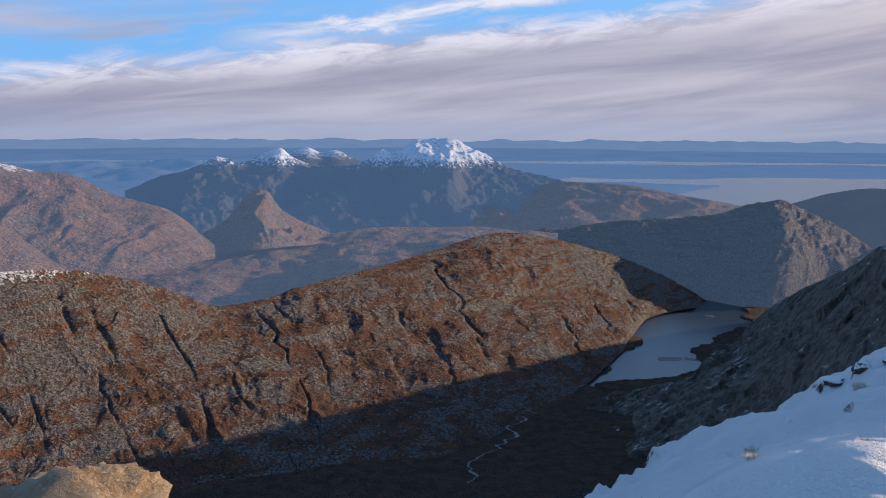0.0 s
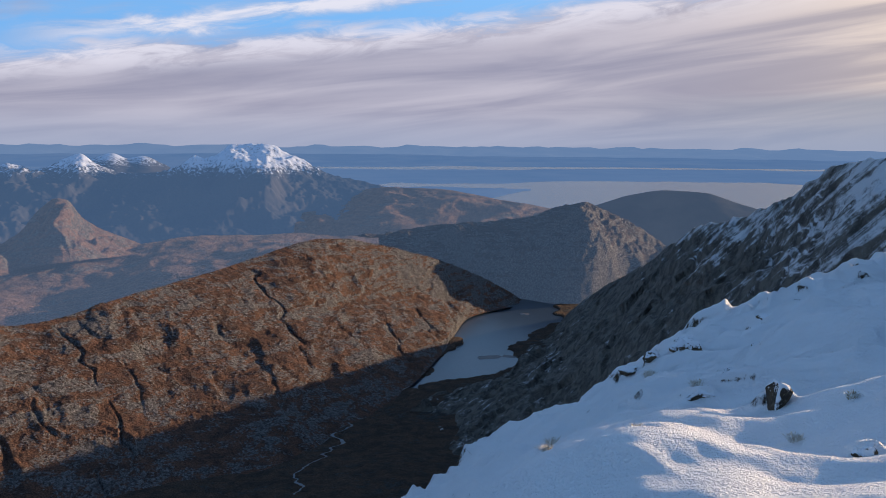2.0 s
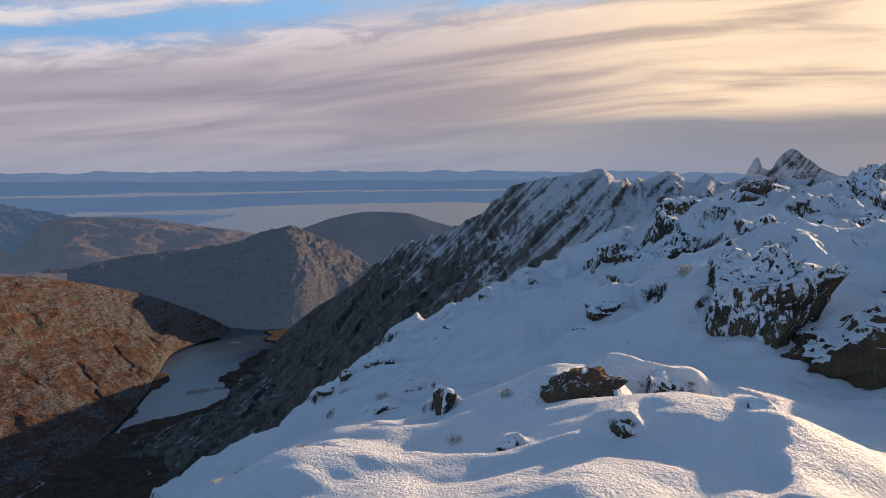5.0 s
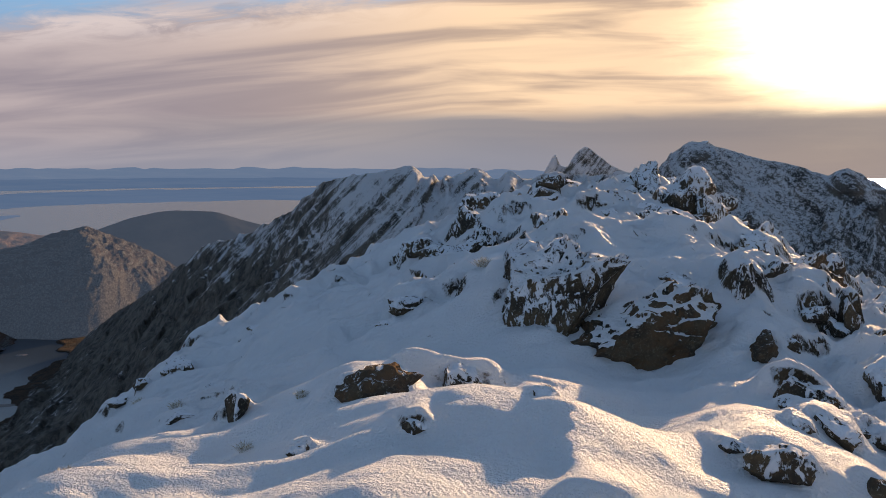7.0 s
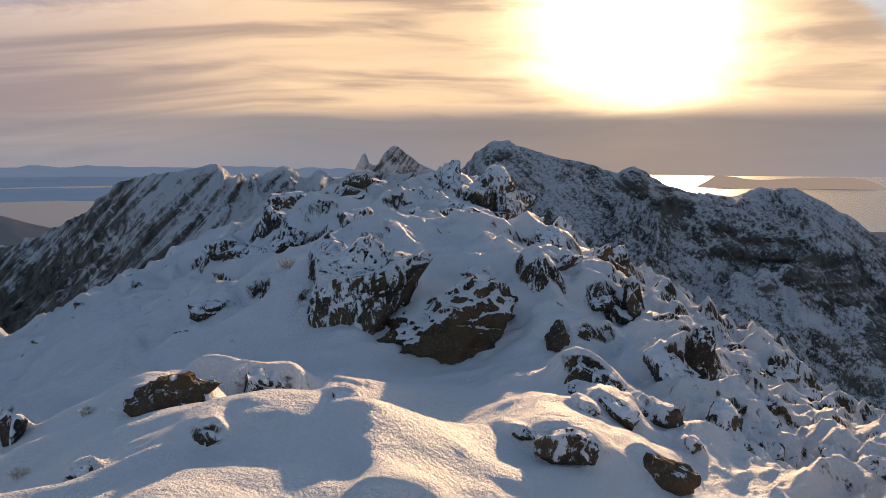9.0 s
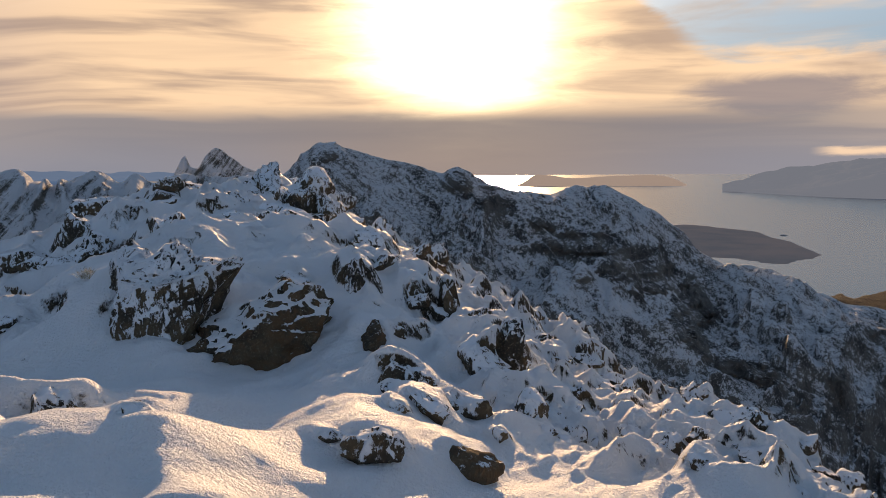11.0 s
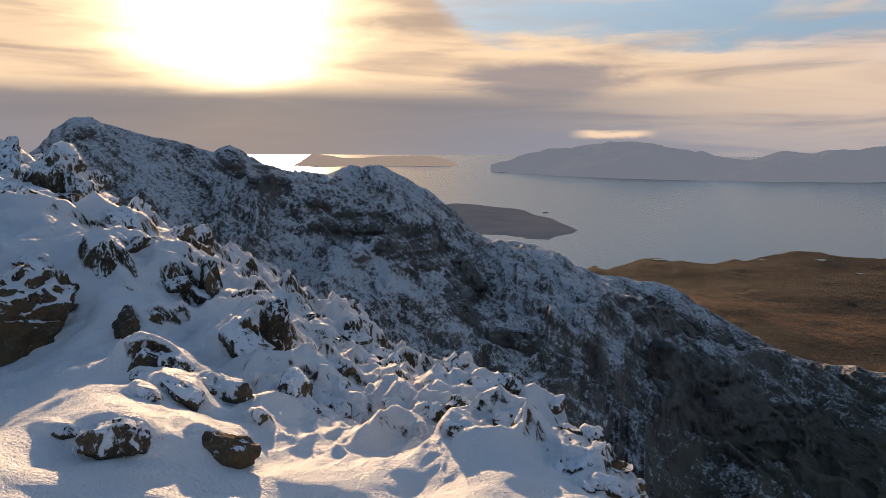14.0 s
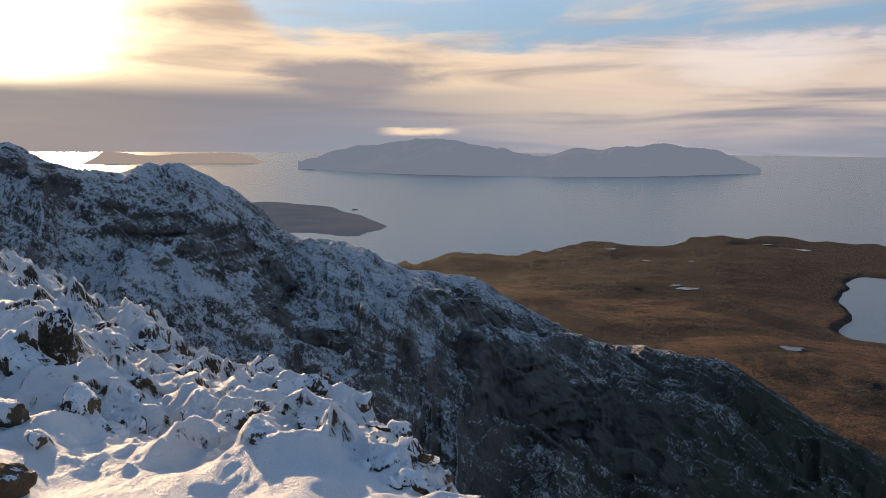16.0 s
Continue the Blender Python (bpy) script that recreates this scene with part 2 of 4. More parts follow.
    body = k.mix(k.mul(rim, k.ramp(n3, 0.4, 0.6, 0.2, 0.8)), body, (0.58, 0.54, 0.58))
    body = k.mix(k.ramp(near, 0.01, 0.55, 0.0, 0.9), body, k.mix(k.ramp(n2, 0.36, 0.6), (0.46, 0.355, 0.285), (0.86, 0.65, 0.45)))
    body = k.mix(k.mul(k.math("MAXIMUM", wisp, puff), 0.7), body, (0.72, 0.66, 0.66))
    # a heavy grey patch in the cream band beside the sun
    spot1 = k.add(k.math("POWER", k.mul(k.sub(az, 92.5), 1 / 6.5), 2.0), k.math("POWER", k.mul(k.sub(el, 3.9), 1 / 1.5), 2.0))
    body = k.mix(k.ramp(k.add(spot1, k.mul(k.sub(n3, 0.5), 1.6)), 1.3, 0.2, 0.0, 0.85), body, (0.24, 0.225, 0.265))
    col = k.mix(cover, blue, body)
    # grey bank low over the sea and the haze on the horizon
    bank_top = k.add(3.2, k.mul(k.sub(n2, 0.5), 2.6))
    bank = k.mul(k.ramp(k.sub(bank_top, el), -0.5, 0.9), k.mul(k.ramp(az, 15, 50), k.ramp(az, 118, 86)))
    near2 = k.mul(near, near)
    col = k.mix(k.mul(bank, 0.93), col, k.mix(near2, (0.195, 0.215, 0.275), (0.205, 0.19, 0.205)))
    haze = k.ramp(el, 2.6, -0.6)
    col = k.mix(k.mul(haze, 0.6), col, k.mix(k.ramp(near2, 0.15, 0.85), (0.215, 0.25, 0.345), (0.31, 0.255, 0.235)))
    # the sun behind thin cloud
    disc = k.math("EXPONENT", k.mul(k.math("POWER", k.mul(k.mul(ang, k.add(0.45, k.add(k.mul(n1, 0.55), k.mul(n3, 0.65)))), 1 / 5.4), 2.0), -1.0))
    disc = k.mul(disc, k.ramp(k.add(el, k.mul(k.sub(n2, 0.5), 4.0)), 2.6, 5.0, 0.04, 1.0))
    glow = k.mix(1.0, (1.0, 0.80, 0.48), k.xyz(disc, disc, disc), "MULTIPLY")
    col = k.mix(1.0, col, k.mix(1.0, glow, (5.0, 5.0, 5.0), "MULTIPLY"), "ADD")
    # a scrap of cloud on the island's summit
    cap = k.mul(k.ramp(k.math("ABSOLUTE", k.sub(az, 97.2)), 3.2, 1.2), k.ramp(k.math("ABSOLUTE", k.sub(el, k.add(-0.25, k.mul(n3, 1.0)))), 0.34, 0.05))
    col = k.mix(k.mul(cap, 0.9), col, (0.80, 0.62, 0.47))
    bg = k.node("ShaderNodeBackground", {"Color": col, "Strength": 1.0})
    k.node("ShaderNodeOutputWorld", {0: bg})


build_world()
lamp = bpy.data.lights.new("sun", "SUN")
lamp.energy, lamp.angle, lamp.color = 5.0, radians(0.7), (1.0, 0.68, 0.40)
sun = new("sun", lamp)
sun.matrix_world = look(sun_vector() * 300, (0, 0, 0))


# ---- materials ----
def ground_position(k):
    return k.node("ShaderNodeNewGeometry", out=0)


def up_facing(k):
    return k.split(k.node("ShaderNodeNewGeometry", out=1))[2]


def rime_on(k, p, up, lo, hi):
    """Colour and relief of frosted rock: dark stone, lichen, rime feathers and snow where it faces up."""
    a = k.noise(p, 2.6, 6, 0.6)
    b = k.noise(k.scaled(p, (1.0, 1.0, 0.42)), 12.0, 5, 0.62, 1.1)
    c = k.noise(p, 42.0, 4, 0.65)
    stone = k.mix(k.ramp(a, 0.36, 0.62), (0.036, 0.03, 0.024), (0.12, 0.085, 0.05))
    stone = k.mix(k.ramp(c, 0.52, 0.70, 0.0, 0.8), stone, (0.21, 0.185, 0.13))
    cover = k.add(k.mul(up, 0.62), k.add(k.mul(k.sub(b, 0.5), 3.0), k.add(k.mul(k.sub(a, 0.5), 0.9), k.mul(k.sub(c, 0.5), 0.9))))
    rime = k.ramp(cover, lo, hi)
    return k.mix(rime, stone, (0.82, 0.85, 0.89)), k.add(b, k.mul(c, 0.35)), rime


def make_snow():
    m, k = material("snow")
    p = ground_position(k)
    n = k.noise(p, 3.0, 4, 0.5)
    fine = k.noise(p, 90.0, 2, 0.7)
    crust = k.noise(p, 34.0, 3, 0.6)
    col = k.mix(n, (0.82, 0.85, 0.89), (0.92, 0.93, 0.94))
    up = up_facing(k)
    bare, b, rime = rime_on(k, p, up, 0.3, 0.5)
    steep = k.ramp(k.add(up, k.mul(k.sub(b, 0.5), 0.5)), 0.62, 0.50)
    col = k.mix(steep, col, bare)
    relief = k.add(k.add(k.mul(fine, 0.5), crust), k.mul(k.mul(b, steep), 2.0))
    finish(k, col, k.ramp(fine, 0.4, 0.7, 0.5, 0.85), relief, 0.9, 0.045, spec=0.12)
    return m


def make_rimed_rock():
    m, k = material("rimed_rock")
    p = ground_position(k)
    col, b, rime = rime_on(k, p, up_facing(k), 0.10, 0.32)
    finish(k, col, 0.85, k.add(b, k.mul(rime, 0.4)), 0.8, 0.05)
    return m


def make_brown_rock():
    m, k = material("brown_rock")
    p = ground_position(k)
    col, b, rime = rime_on(k, p, up_facing(k), 0.66, 0.95)
    n = k.noise(p, 5.0, 5, 0.65)
    col = k.mix(k.mul(k.sub(1.0, rime), k.ramp(n, 0.40, 0.62, 0.0, 0.75)), col, (0.13, 0.072, 0.035))
    finish(k, col, 0.85, k.add(b, k.mul(rime, 0.4)), 0.8, 0.04)
    return m


def make_tan_rock():
    m, k = material("sunlit_tan_rock")
    p = ground_position(k)
    a = k.noise(p, 2.5, 6, 0.6)
    b = k.noise(p, 16.0, 6, 0.7, 0.5)
    col = k.mix(k.ramp(a, 0.35, 0.65), (0.30, 0.21, 0.12), (0.42, 0.33, 0.23))
    col = k.mix(k.ramp(b, 0.55, 0.75, 0.0, 0.7), col, (0.72, 0.70, 0.66))
    finish(k, col, 0.9, b, 0.9, 0.08)
    return m


def make_dusted(name, dark, light, lo, hi, top, base, beds, bedded, scale=1.0, slope=1.9, flat=0.8, loss=0.4, moss=None, speck=1.0):
    """Mountain rock with windblown snow that lies along its beds and in its gullies and thins out downhill from top to base
    (heights). The mesh's attribute bare marks cliffs that hold no snow."""
    m, k = material(name)
    p = ground_position(k)
    mid = k.noise(p, 0.34 * scale, 5, 0.62, 0.5)
    fine = k.noise(p, 2.2 * scale, 4, 0.66, 0.3)
    grit = k.noise(p, 6.0 * scale, 2, 0.6)
    n = Vector(beds).normalized()
    side = n.cross(Vector((0, 0, 1))).normalized()
    t = k.node("ShaderNodeVectorMath", {0: p, 1: tuple(n)}, out=1, operation="DOT_PRODUCT")
    w = k.node("ShaderNodeVectorMath", {0: p, 1: tuple(side)}, out=1, operation="DOT_PRODUCT")
    bed = k.noise(k.xyz(t, k.mul(w, 0.14), 0.0), 0.75 * scale, 5, 0.66, 0.4)
    x, y, z = k.split(p)
    run = k.add(k.mul(k.math("ARCTAN2", x, y), 100.0), k.mul(z, 0.35))              # along the range, leaning as the gullies do
    gully = k.noise(k.xyz(run, k.mul(z, 0.16), 0.0), 0.30 * scale, 5, 0.62, 0.35)
    stone = k.mix(k.ramp(mid, 0.35, 0.65), dark, light)
    stone = k.mix(k.ramp(grit, 0.54, 0.70, 0.0, 0.6), stone, tuple(min(1.0, 1.7 * c) for c in light))
    low = k.ramp(z, base, top, 1.0, 0.0, False)
    if moss:
        stone = k.mix(k.ramp(k.add(low, k.mul(k.sub(mid, 0.5), 0.8)), 0.5, 1.1), stone, moss)
    bare = k.node("ShaderNodeAttribute", out=2)
    bare.node.attribute_name = "bare"
    s = k.add(k.mul(k.sub(up_facing(k), flat), slope), k.add(k.mul(k.sub(mid, 0.5), 0.7), k.add(k.mul(k.sub(fine, 0.5), 2.6 * speck), k.mul(k.sub(grit, 0.5), 1.6 * speck))))
    s = k.add(k.add(s, k.mul(low, -loss)), k.add(k.mul(bare, -0.62), k.add(k.mul(k.sub(bed, 0.5), bedded), k.mul(k.sub(gully, 0.5), 1.5))))
    snow = k.ramp(s, lo, hi, 0.0, 0.92)
    relief = k.add(k.add(fine, k.mul(grit, 0.4)), k.add(k.mul(mid, 1.5), k.mul(bed, 1.6)))
    finish(k, k.mix(snow, stone, (0.74, 0.735, 0.75)), 0.9, relief, 0.85, 0.6 / scale)
    return m


def make_heath(name, grass, grass2, rock, rock_bias, scale=1.0, frost=None, glow=None, shadow_belts=None):
    m, k = material(name)
    p = ground_position(k)
    big = k.noise(p, 0.03 * scale, 5, 0.6)
    mid = k.noise(p, 0.30 * scale, 6, 0.66, 0.3)
    fine = k.noise(p, 1.3 * scale, 4, 0.66)
    streak = k.noise(k.scaled(p, (0.3, 0.3, 2.2)), 0.25 * scale, 6, 0.68, 0.6)
    turf = k.mix(k.ramp(mid, 0.36, 0.64), grass, grass2)
    r = k.add(k.add(k.mul(up_facing(k), -0.8), k.mul(k.sub(streak, 0.5), 2.6)), k.add(k.mul(k.sub(fine, 0.5), 1.2), k.add(k.mul(k.sub(mid, 0.5), 0.9), k.mul(k.sub(big, 0.5), 1.0))))
    if shadow_belts:                            # cloud shadow put into the turf colour, in belts that follow the shore
        x, y, z = k.split(p)
        far = k.math("SQRT", k.add(k.mul(x, x), k.mul(y, y)))
        belt = k.noise(k.xyz(k.mul(k.math("ARCTAN2", x, y), 5.0), k.mul(far, 0.014), 0.0), 1.0, 6, 0.6, 0.5)
        turf = k.mix(k.ramp(k.add(belt, k.ramp(far, 420, 620, -0.03, 0.15)), 0.42, 0.52, 0.0, 0.9), turf, shadow_belts)
    stone = k.mix(k.ramp(fine, 0.35, 0.65), tuple(c * 0.4 for c in rock), rock)
    col = k.mix(k.ramp(r, rock_bias, rock_bias + 0.25), turf, stone)
    speck = k.noise(p, 3.0 * scale, 3, 0.7)
    tone = k.ramp(speck, 0.32, 0.68, 0.5, 1.45)
    col = k.mix(1.0, col, k.xyz(tone, tone, tone), "MULTIPLY")
    if frost:
        s = k.add(k.ramp(k.split(p)[2], frost[0], frost[1], -0.5, 0.25, False), k.add(k.mul(k.sub(fine, 0.5), 0.9), k.mul(k.sub(mid, 0.5), 0.8)))
        col = k.mix(k.ramp(s, 0.05, 0.25), col, (0.72, 0.74, 0.80))
    # glow, where given, is valley haze laid over the slope as emission
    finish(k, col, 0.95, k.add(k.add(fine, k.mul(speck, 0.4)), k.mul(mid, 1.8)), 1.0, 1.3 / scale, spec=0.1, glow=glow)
    return m


# far land; the glow is haze painted on as emission
def make_hazed(name, low, high, glow, strength, scale=0.004, snow=None):
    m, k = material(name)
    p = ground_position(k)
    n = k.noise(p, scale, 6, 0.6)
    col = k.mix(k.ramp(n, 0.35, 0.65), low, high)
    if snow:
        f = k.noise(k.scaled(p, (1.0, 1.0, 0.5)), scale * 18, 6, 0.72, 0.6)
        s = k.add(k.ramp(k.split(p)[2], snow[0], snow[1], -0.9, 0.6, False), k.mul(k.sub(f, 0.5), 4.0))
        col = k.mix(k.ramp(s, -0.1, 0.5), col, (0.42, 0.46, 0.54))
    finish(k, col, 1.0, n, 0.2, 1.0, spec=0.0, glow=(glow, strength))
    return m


def make_water(name, base, rough, ripple, size, spec=0.5):
    m, k = material(name)
    p = ground_position(k)
    n = k.noise(p, size, 4, 0.6)
    finish(k, (*base, 1.0), rough, n, ripple, 0.3, spec=spec)
    return m


SNOW = make_snow()
RIMED = make_rimed_rock()
BROWN = make_brown_rock()
TAN = make_tan_rock()
DUSTED = make_dusted("snow_dusted_rock", (0.06, 0.053, 0.048), (0.17, 0.15, 0.13), -0.66, 0.12, -12.0, -46.0, (0.1, -0.59, 0.8), 1.3, loss=0.78, slope=1.0, moss=(0.055, 0.058, 0.035))
CRAG = make_dusted("dark_dusted_crag", (0.05, 0.046, 0.041), (0.16, 0.143, 0.12), -0.80, 0.10, -12.0, -40.0, (-0.54, 0.45, 0.7), 4.2, loss=1.3, flat=0.7, slope=1.4, speck=0.6)
HEATH = make_heath("rough_heath", (0.155, 0.084, 0.056), (0.078, 0.053, 0.044), (0.19, 0.18, 0.178), -0.80, 0.85, frost=(-47.0, -36.0))
# darker copy of the heath, with the glen's shade put into its colour
SHADED_HEATH = make_heath("shaded_glen_heath", (0.11, 0.072, 0.05), (0.06, 0.047, 0.038), (0.09, 0.084, 0.078), -0.62, 0.9)
# the next two hills carry painted blue haze in their emission
HILL = make_heath("hazed_brown_hill", (0.19, 0.115, 0.08), (0.12, 0.08, 0.065), (0.16, 0.14, 0.125), -0.6, 0.5, frost=(-27.0, -14.0), glow=((0.13, 0.19, 0.30), 0.26))
STRI = make_heath("hazed_grey_hill", (0.08, 0.057, 0.043), (0.048, 0.041, 0.037), (0.15, 0.135, 0.12), -0.70, 0.8, glow=((0.11, 0.17, 0.28), 0.18))
MOOR = make_heath("moor_grass", (0.15, 0.09, 0.06), (0.085, 0.06, 0.047), (0.075, 0.07, 0.065), -0.62, 0.45, shadow_belts=(0.04, 0.037, 0.032))
# bluish emission on both paints the haze in front of the hills
HAZED_HILL = make_hazed("hazed_snowy_hill", (0.03, 0.035, 0.045), (0.05, 0.048, 0.05), (0.10, 0.17, 0.30), 0.36, 0.02, snow=(-36.0, -18.0))
HAZY = make_hazed("hazy_hill", (0.07, 0.075, 0.085), (0.11, 0.10, 0.10), (0.14, 0.19, 0.28), 0.2, 0.01)
# blue, mauve and peach glow stands in for the air before these lands
FAR_LAND = make_hazed("hazed_horizon_land", (0.03, 0.035, 0.045), (0.04, 0.045, 0.05), (0.14, 0.215, 0.36), 0.66)
FAINT = make_hazed("hazed_faint_island", (0.03, 0.03, 0.03), (0.04, 0.035, 0.035), (0.37, 0.30, 0.27), 0.75)
LAND = make_hazed("hazed_land", (0.06, 0.07, 0.085), (0.08, 0.09, 0.10), (0.095, 0.20, 0.40), 0.45)
ISLE = make_hazed("hazed_island", (0.03, 0.032, 0.04), (0.04, 0.04, 0.045), (0.205, 0.235, 0.30), 0.64, 0.006)
WATER = make_water("loch_water", (0.03, 0.045, 0.065), 0.28, 0.12, 1.2)
SEAM = make_water("sea_water", (0.06, 0.105, 0.15), 0.24, 0.004, 0.05, spec=0.24)


# ---- sea, glen floor, moor ----
def sheet(name, r0, r1, a0, a1, nr, na, height, mat, label, category, kind="structure"):
    a = np.radians(np.linspace(a0, a1, na))[None, :]
    r = (r0 * (r1 / r0) ** np.linspace(0, 1, nr))[:, None]
    x, y = r * np.sin(a), r * np.cos(a)
    P = np.stack([x, y, height(x, y)], 2)
    ob = new(name, grid_mesh(name, P[:, ::-1], mat))
    return tagged(ob, label, category, kind=kind)


sheet("water", 60, 4900, -180, 180, 60, 241, lambda x, y: np.full_like(x, SEA), SEAM,
      "calm blue-grey sea reaching to a hazy horizon", "sea")


def polar(x, y):
    return np.degrees(np.arctan2(x, y)), np.hypot(x, y)


def step(v, lo, hi):
    t = np.clip((v - lo) / (hi - lo), 0, 1)
    return t * t * (3 - 2 * t)


# the moor beyond the long ridge, with its bay
def moor_height(x, y):
    a, r = polar(x, y)
    n = fbm(x / 60, y / 60, None, 6, 5)
    shore = spline([86, 96.5, 101, 107, 113, 121, 127, 140, 170], [590, 620, 665, 720, 770, 840, 870, 900, 900], a)
    edge = shore + 24 * fbm(a / 2.2, a * 0 + 3, None, 4, 8)
    low = 1 - 0.8 * step(a, 117, 125) * step(r, 360, 430)
    z = SEA + (3.0 + 5.0 * step(edge - r, 0, 260) + 2.2 * n) * low
    z = z - 9 * step(r, edge - 14, edge + 14)
    bay = step(a + 0.5 * fbm(r / 50, r * 0, None, 3, 9), 124.6, 126.6) * step(r, 425, 465) * step(650 + 20 * n, r - 20, r + 20)
    return z - 6 * bay


sheet("ground", 150, 960, 84, 172, 260, 420, moor_height, MOOR, "rust-brown winter moorland with small pools and low shores", "moor")
# the floor of the glen round the loch
LOCH = -88.0
LOCH_D = [284, 294, 305, 322, 361, 387, 416, 467, 482, 492]
LOCH_LEFT = [12, 10.3, 10.9, 12.0, 13.1, 12.8, 14.2, 16.4, 17.0, 18.3]
LOCH_RIGHT = [11.4, 10.6, 14.0, 17.0, 17.6, 18.6, 20.2, 20.2, 18.6, 17.6]


def glen_height(x, y):
    a, d = polar(x, y)
    n = fbm(x / 25, y / 25, None, 5, 12)
    bend = 0.9 * fbm(x / 16, y / 16, None, 4, 14)
    inside = np.minimum(a + bend - spline(LOCH_D, LOCH_LEFT, d), spline(LOCH_D, LOCH_RIGHT, d) + bend - a)
    inside = np.where((d < 286) | (d > 490), -1.0, inside)
    z = LOCH + 0.7 + 0.5 * n + 7 * step(d, 270, 150) - 2.6 * step(inside, -0.25, 0.25)
    return z


mountain("druim_ridge", [
    [(-34, -8.2, 250), (-28.4, -8.5, 255), (-23.6, -8.9, 262), (-18.9, -10.2, 272), (-15.1, -11.6, 280), (-8.8, -10.2, 305),
     (-3.3, -8.9, 340), (-0.1, -7.9, 365), (4.6, -6.8, 395), (10.4, -7.8, 425), (14.6, -9.2, 450), (17.3, -10.5, 462), (18.6, -11.3, 462)],
    [(-34, -15, 225), (-20, -16.5, 232), (-8, -15.2, 262), (2, -12.5, 320), (9, -10.8, 385), (13.8, -11.0, 420), (17.6, -11.6, 445)],
    [(-34, -25, 185), (-18, -25.5, 186), (0.4, -24.7, 194), (4.8, -20.9, 233), (8, -18.6, 264), (10.3, -16.9, 292), (12.6, -14.6, 341), (14.3, -12.3, 408), (17.1, -11.5, 435)]],
    900, 300, HEATH, 0.5, 7.0, gullies=0.5, spread=0.2, slant=-1.3, back=45, drop=0.42, seed=3, rough=0.62, beds=((0.2, -0.35, 0.9), 1.7, 0.42), faults=1.5,
    label="long rust-brown heather ridge with grey crags and gullies", category="hill")
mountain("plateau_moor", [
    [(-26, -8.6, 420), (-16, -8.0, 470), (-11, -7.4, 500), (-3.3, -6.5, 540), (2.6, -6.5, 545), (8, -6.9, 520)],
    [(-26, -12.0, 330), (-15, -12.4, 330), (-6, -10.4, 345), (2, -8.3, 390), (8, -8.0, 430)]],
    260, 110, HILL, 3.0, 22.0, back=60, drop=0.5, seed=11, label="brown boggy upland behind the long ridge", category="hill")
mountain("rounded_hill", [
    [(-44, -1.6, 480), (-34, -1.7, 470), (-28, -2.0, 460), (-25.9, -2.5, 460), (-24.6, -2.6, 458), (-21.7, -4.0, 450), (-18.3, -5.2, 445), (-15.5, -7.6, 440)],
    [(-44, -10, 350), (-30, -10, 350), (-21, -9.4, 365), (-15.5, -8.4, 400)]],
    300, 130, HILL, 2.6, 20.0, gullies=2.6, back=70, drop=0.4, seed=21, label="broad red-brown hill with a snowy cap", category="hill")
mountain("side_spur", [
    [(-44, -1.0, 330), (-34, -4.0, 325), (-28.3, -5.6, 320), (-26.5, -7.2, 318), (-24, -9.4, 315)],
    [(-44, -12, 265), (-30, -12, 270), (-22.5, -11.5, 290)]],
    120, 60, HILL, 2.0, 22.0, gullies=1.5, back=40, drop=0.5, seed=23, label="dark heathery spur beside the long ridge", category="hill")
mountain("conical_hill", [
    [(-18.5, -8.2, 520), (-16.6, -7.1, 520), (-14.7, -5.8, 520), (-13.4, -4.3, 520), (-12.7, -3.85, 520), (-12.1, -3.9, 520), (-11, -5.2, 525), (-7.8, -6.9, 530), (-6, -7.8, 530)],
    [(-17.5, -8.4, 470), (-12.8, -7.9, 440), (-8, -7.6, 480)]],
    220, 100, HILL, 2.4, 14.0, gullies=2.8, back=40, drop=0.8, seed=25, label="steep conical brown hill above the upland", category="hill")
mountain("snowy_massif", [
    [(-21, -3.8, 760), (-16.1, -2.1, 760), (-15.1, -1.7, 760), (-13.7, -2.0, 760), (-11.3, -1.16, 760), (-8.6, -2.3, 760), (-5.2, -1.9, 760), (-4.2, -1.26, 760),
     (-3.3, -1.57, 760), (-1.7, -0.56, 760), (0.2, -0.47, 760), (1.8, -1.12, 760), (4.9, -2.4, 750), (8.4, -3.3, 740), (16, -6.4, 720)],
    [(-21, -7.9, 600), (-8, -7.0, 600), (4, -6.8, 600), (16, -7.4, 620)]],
    460, 140, HAZED_HILL, 6.0, 26.0, gullies=4.0, rough=0.6, back=100, drop=0.6, seed=31, crest=0.5, label="long steep massif with snow along its crest", category="mountain")
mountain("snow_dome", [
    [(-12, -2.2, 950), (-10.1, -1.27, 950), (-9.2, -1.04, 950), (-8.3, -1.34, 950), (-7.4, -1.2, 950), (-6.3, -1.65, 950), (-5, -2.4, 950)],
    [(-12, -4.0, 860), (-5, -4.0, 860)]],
    100, 40, HAZED_HILL, 3.0, 40.0, back=80, drop=0.5, seed=33, label="pale snow-covered domes behind the massif", category="mountain")
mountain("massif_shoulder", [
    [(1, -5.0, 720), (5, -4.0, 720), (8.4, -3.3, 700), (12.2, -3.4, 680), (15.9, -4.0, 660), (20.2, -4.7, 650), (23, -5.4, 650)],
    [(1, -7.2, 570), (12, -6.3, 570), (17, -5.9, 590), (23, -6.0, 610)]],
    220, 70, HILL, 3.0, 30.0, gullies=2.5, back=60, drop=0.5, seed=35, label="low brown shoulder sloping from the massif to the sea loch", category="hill")
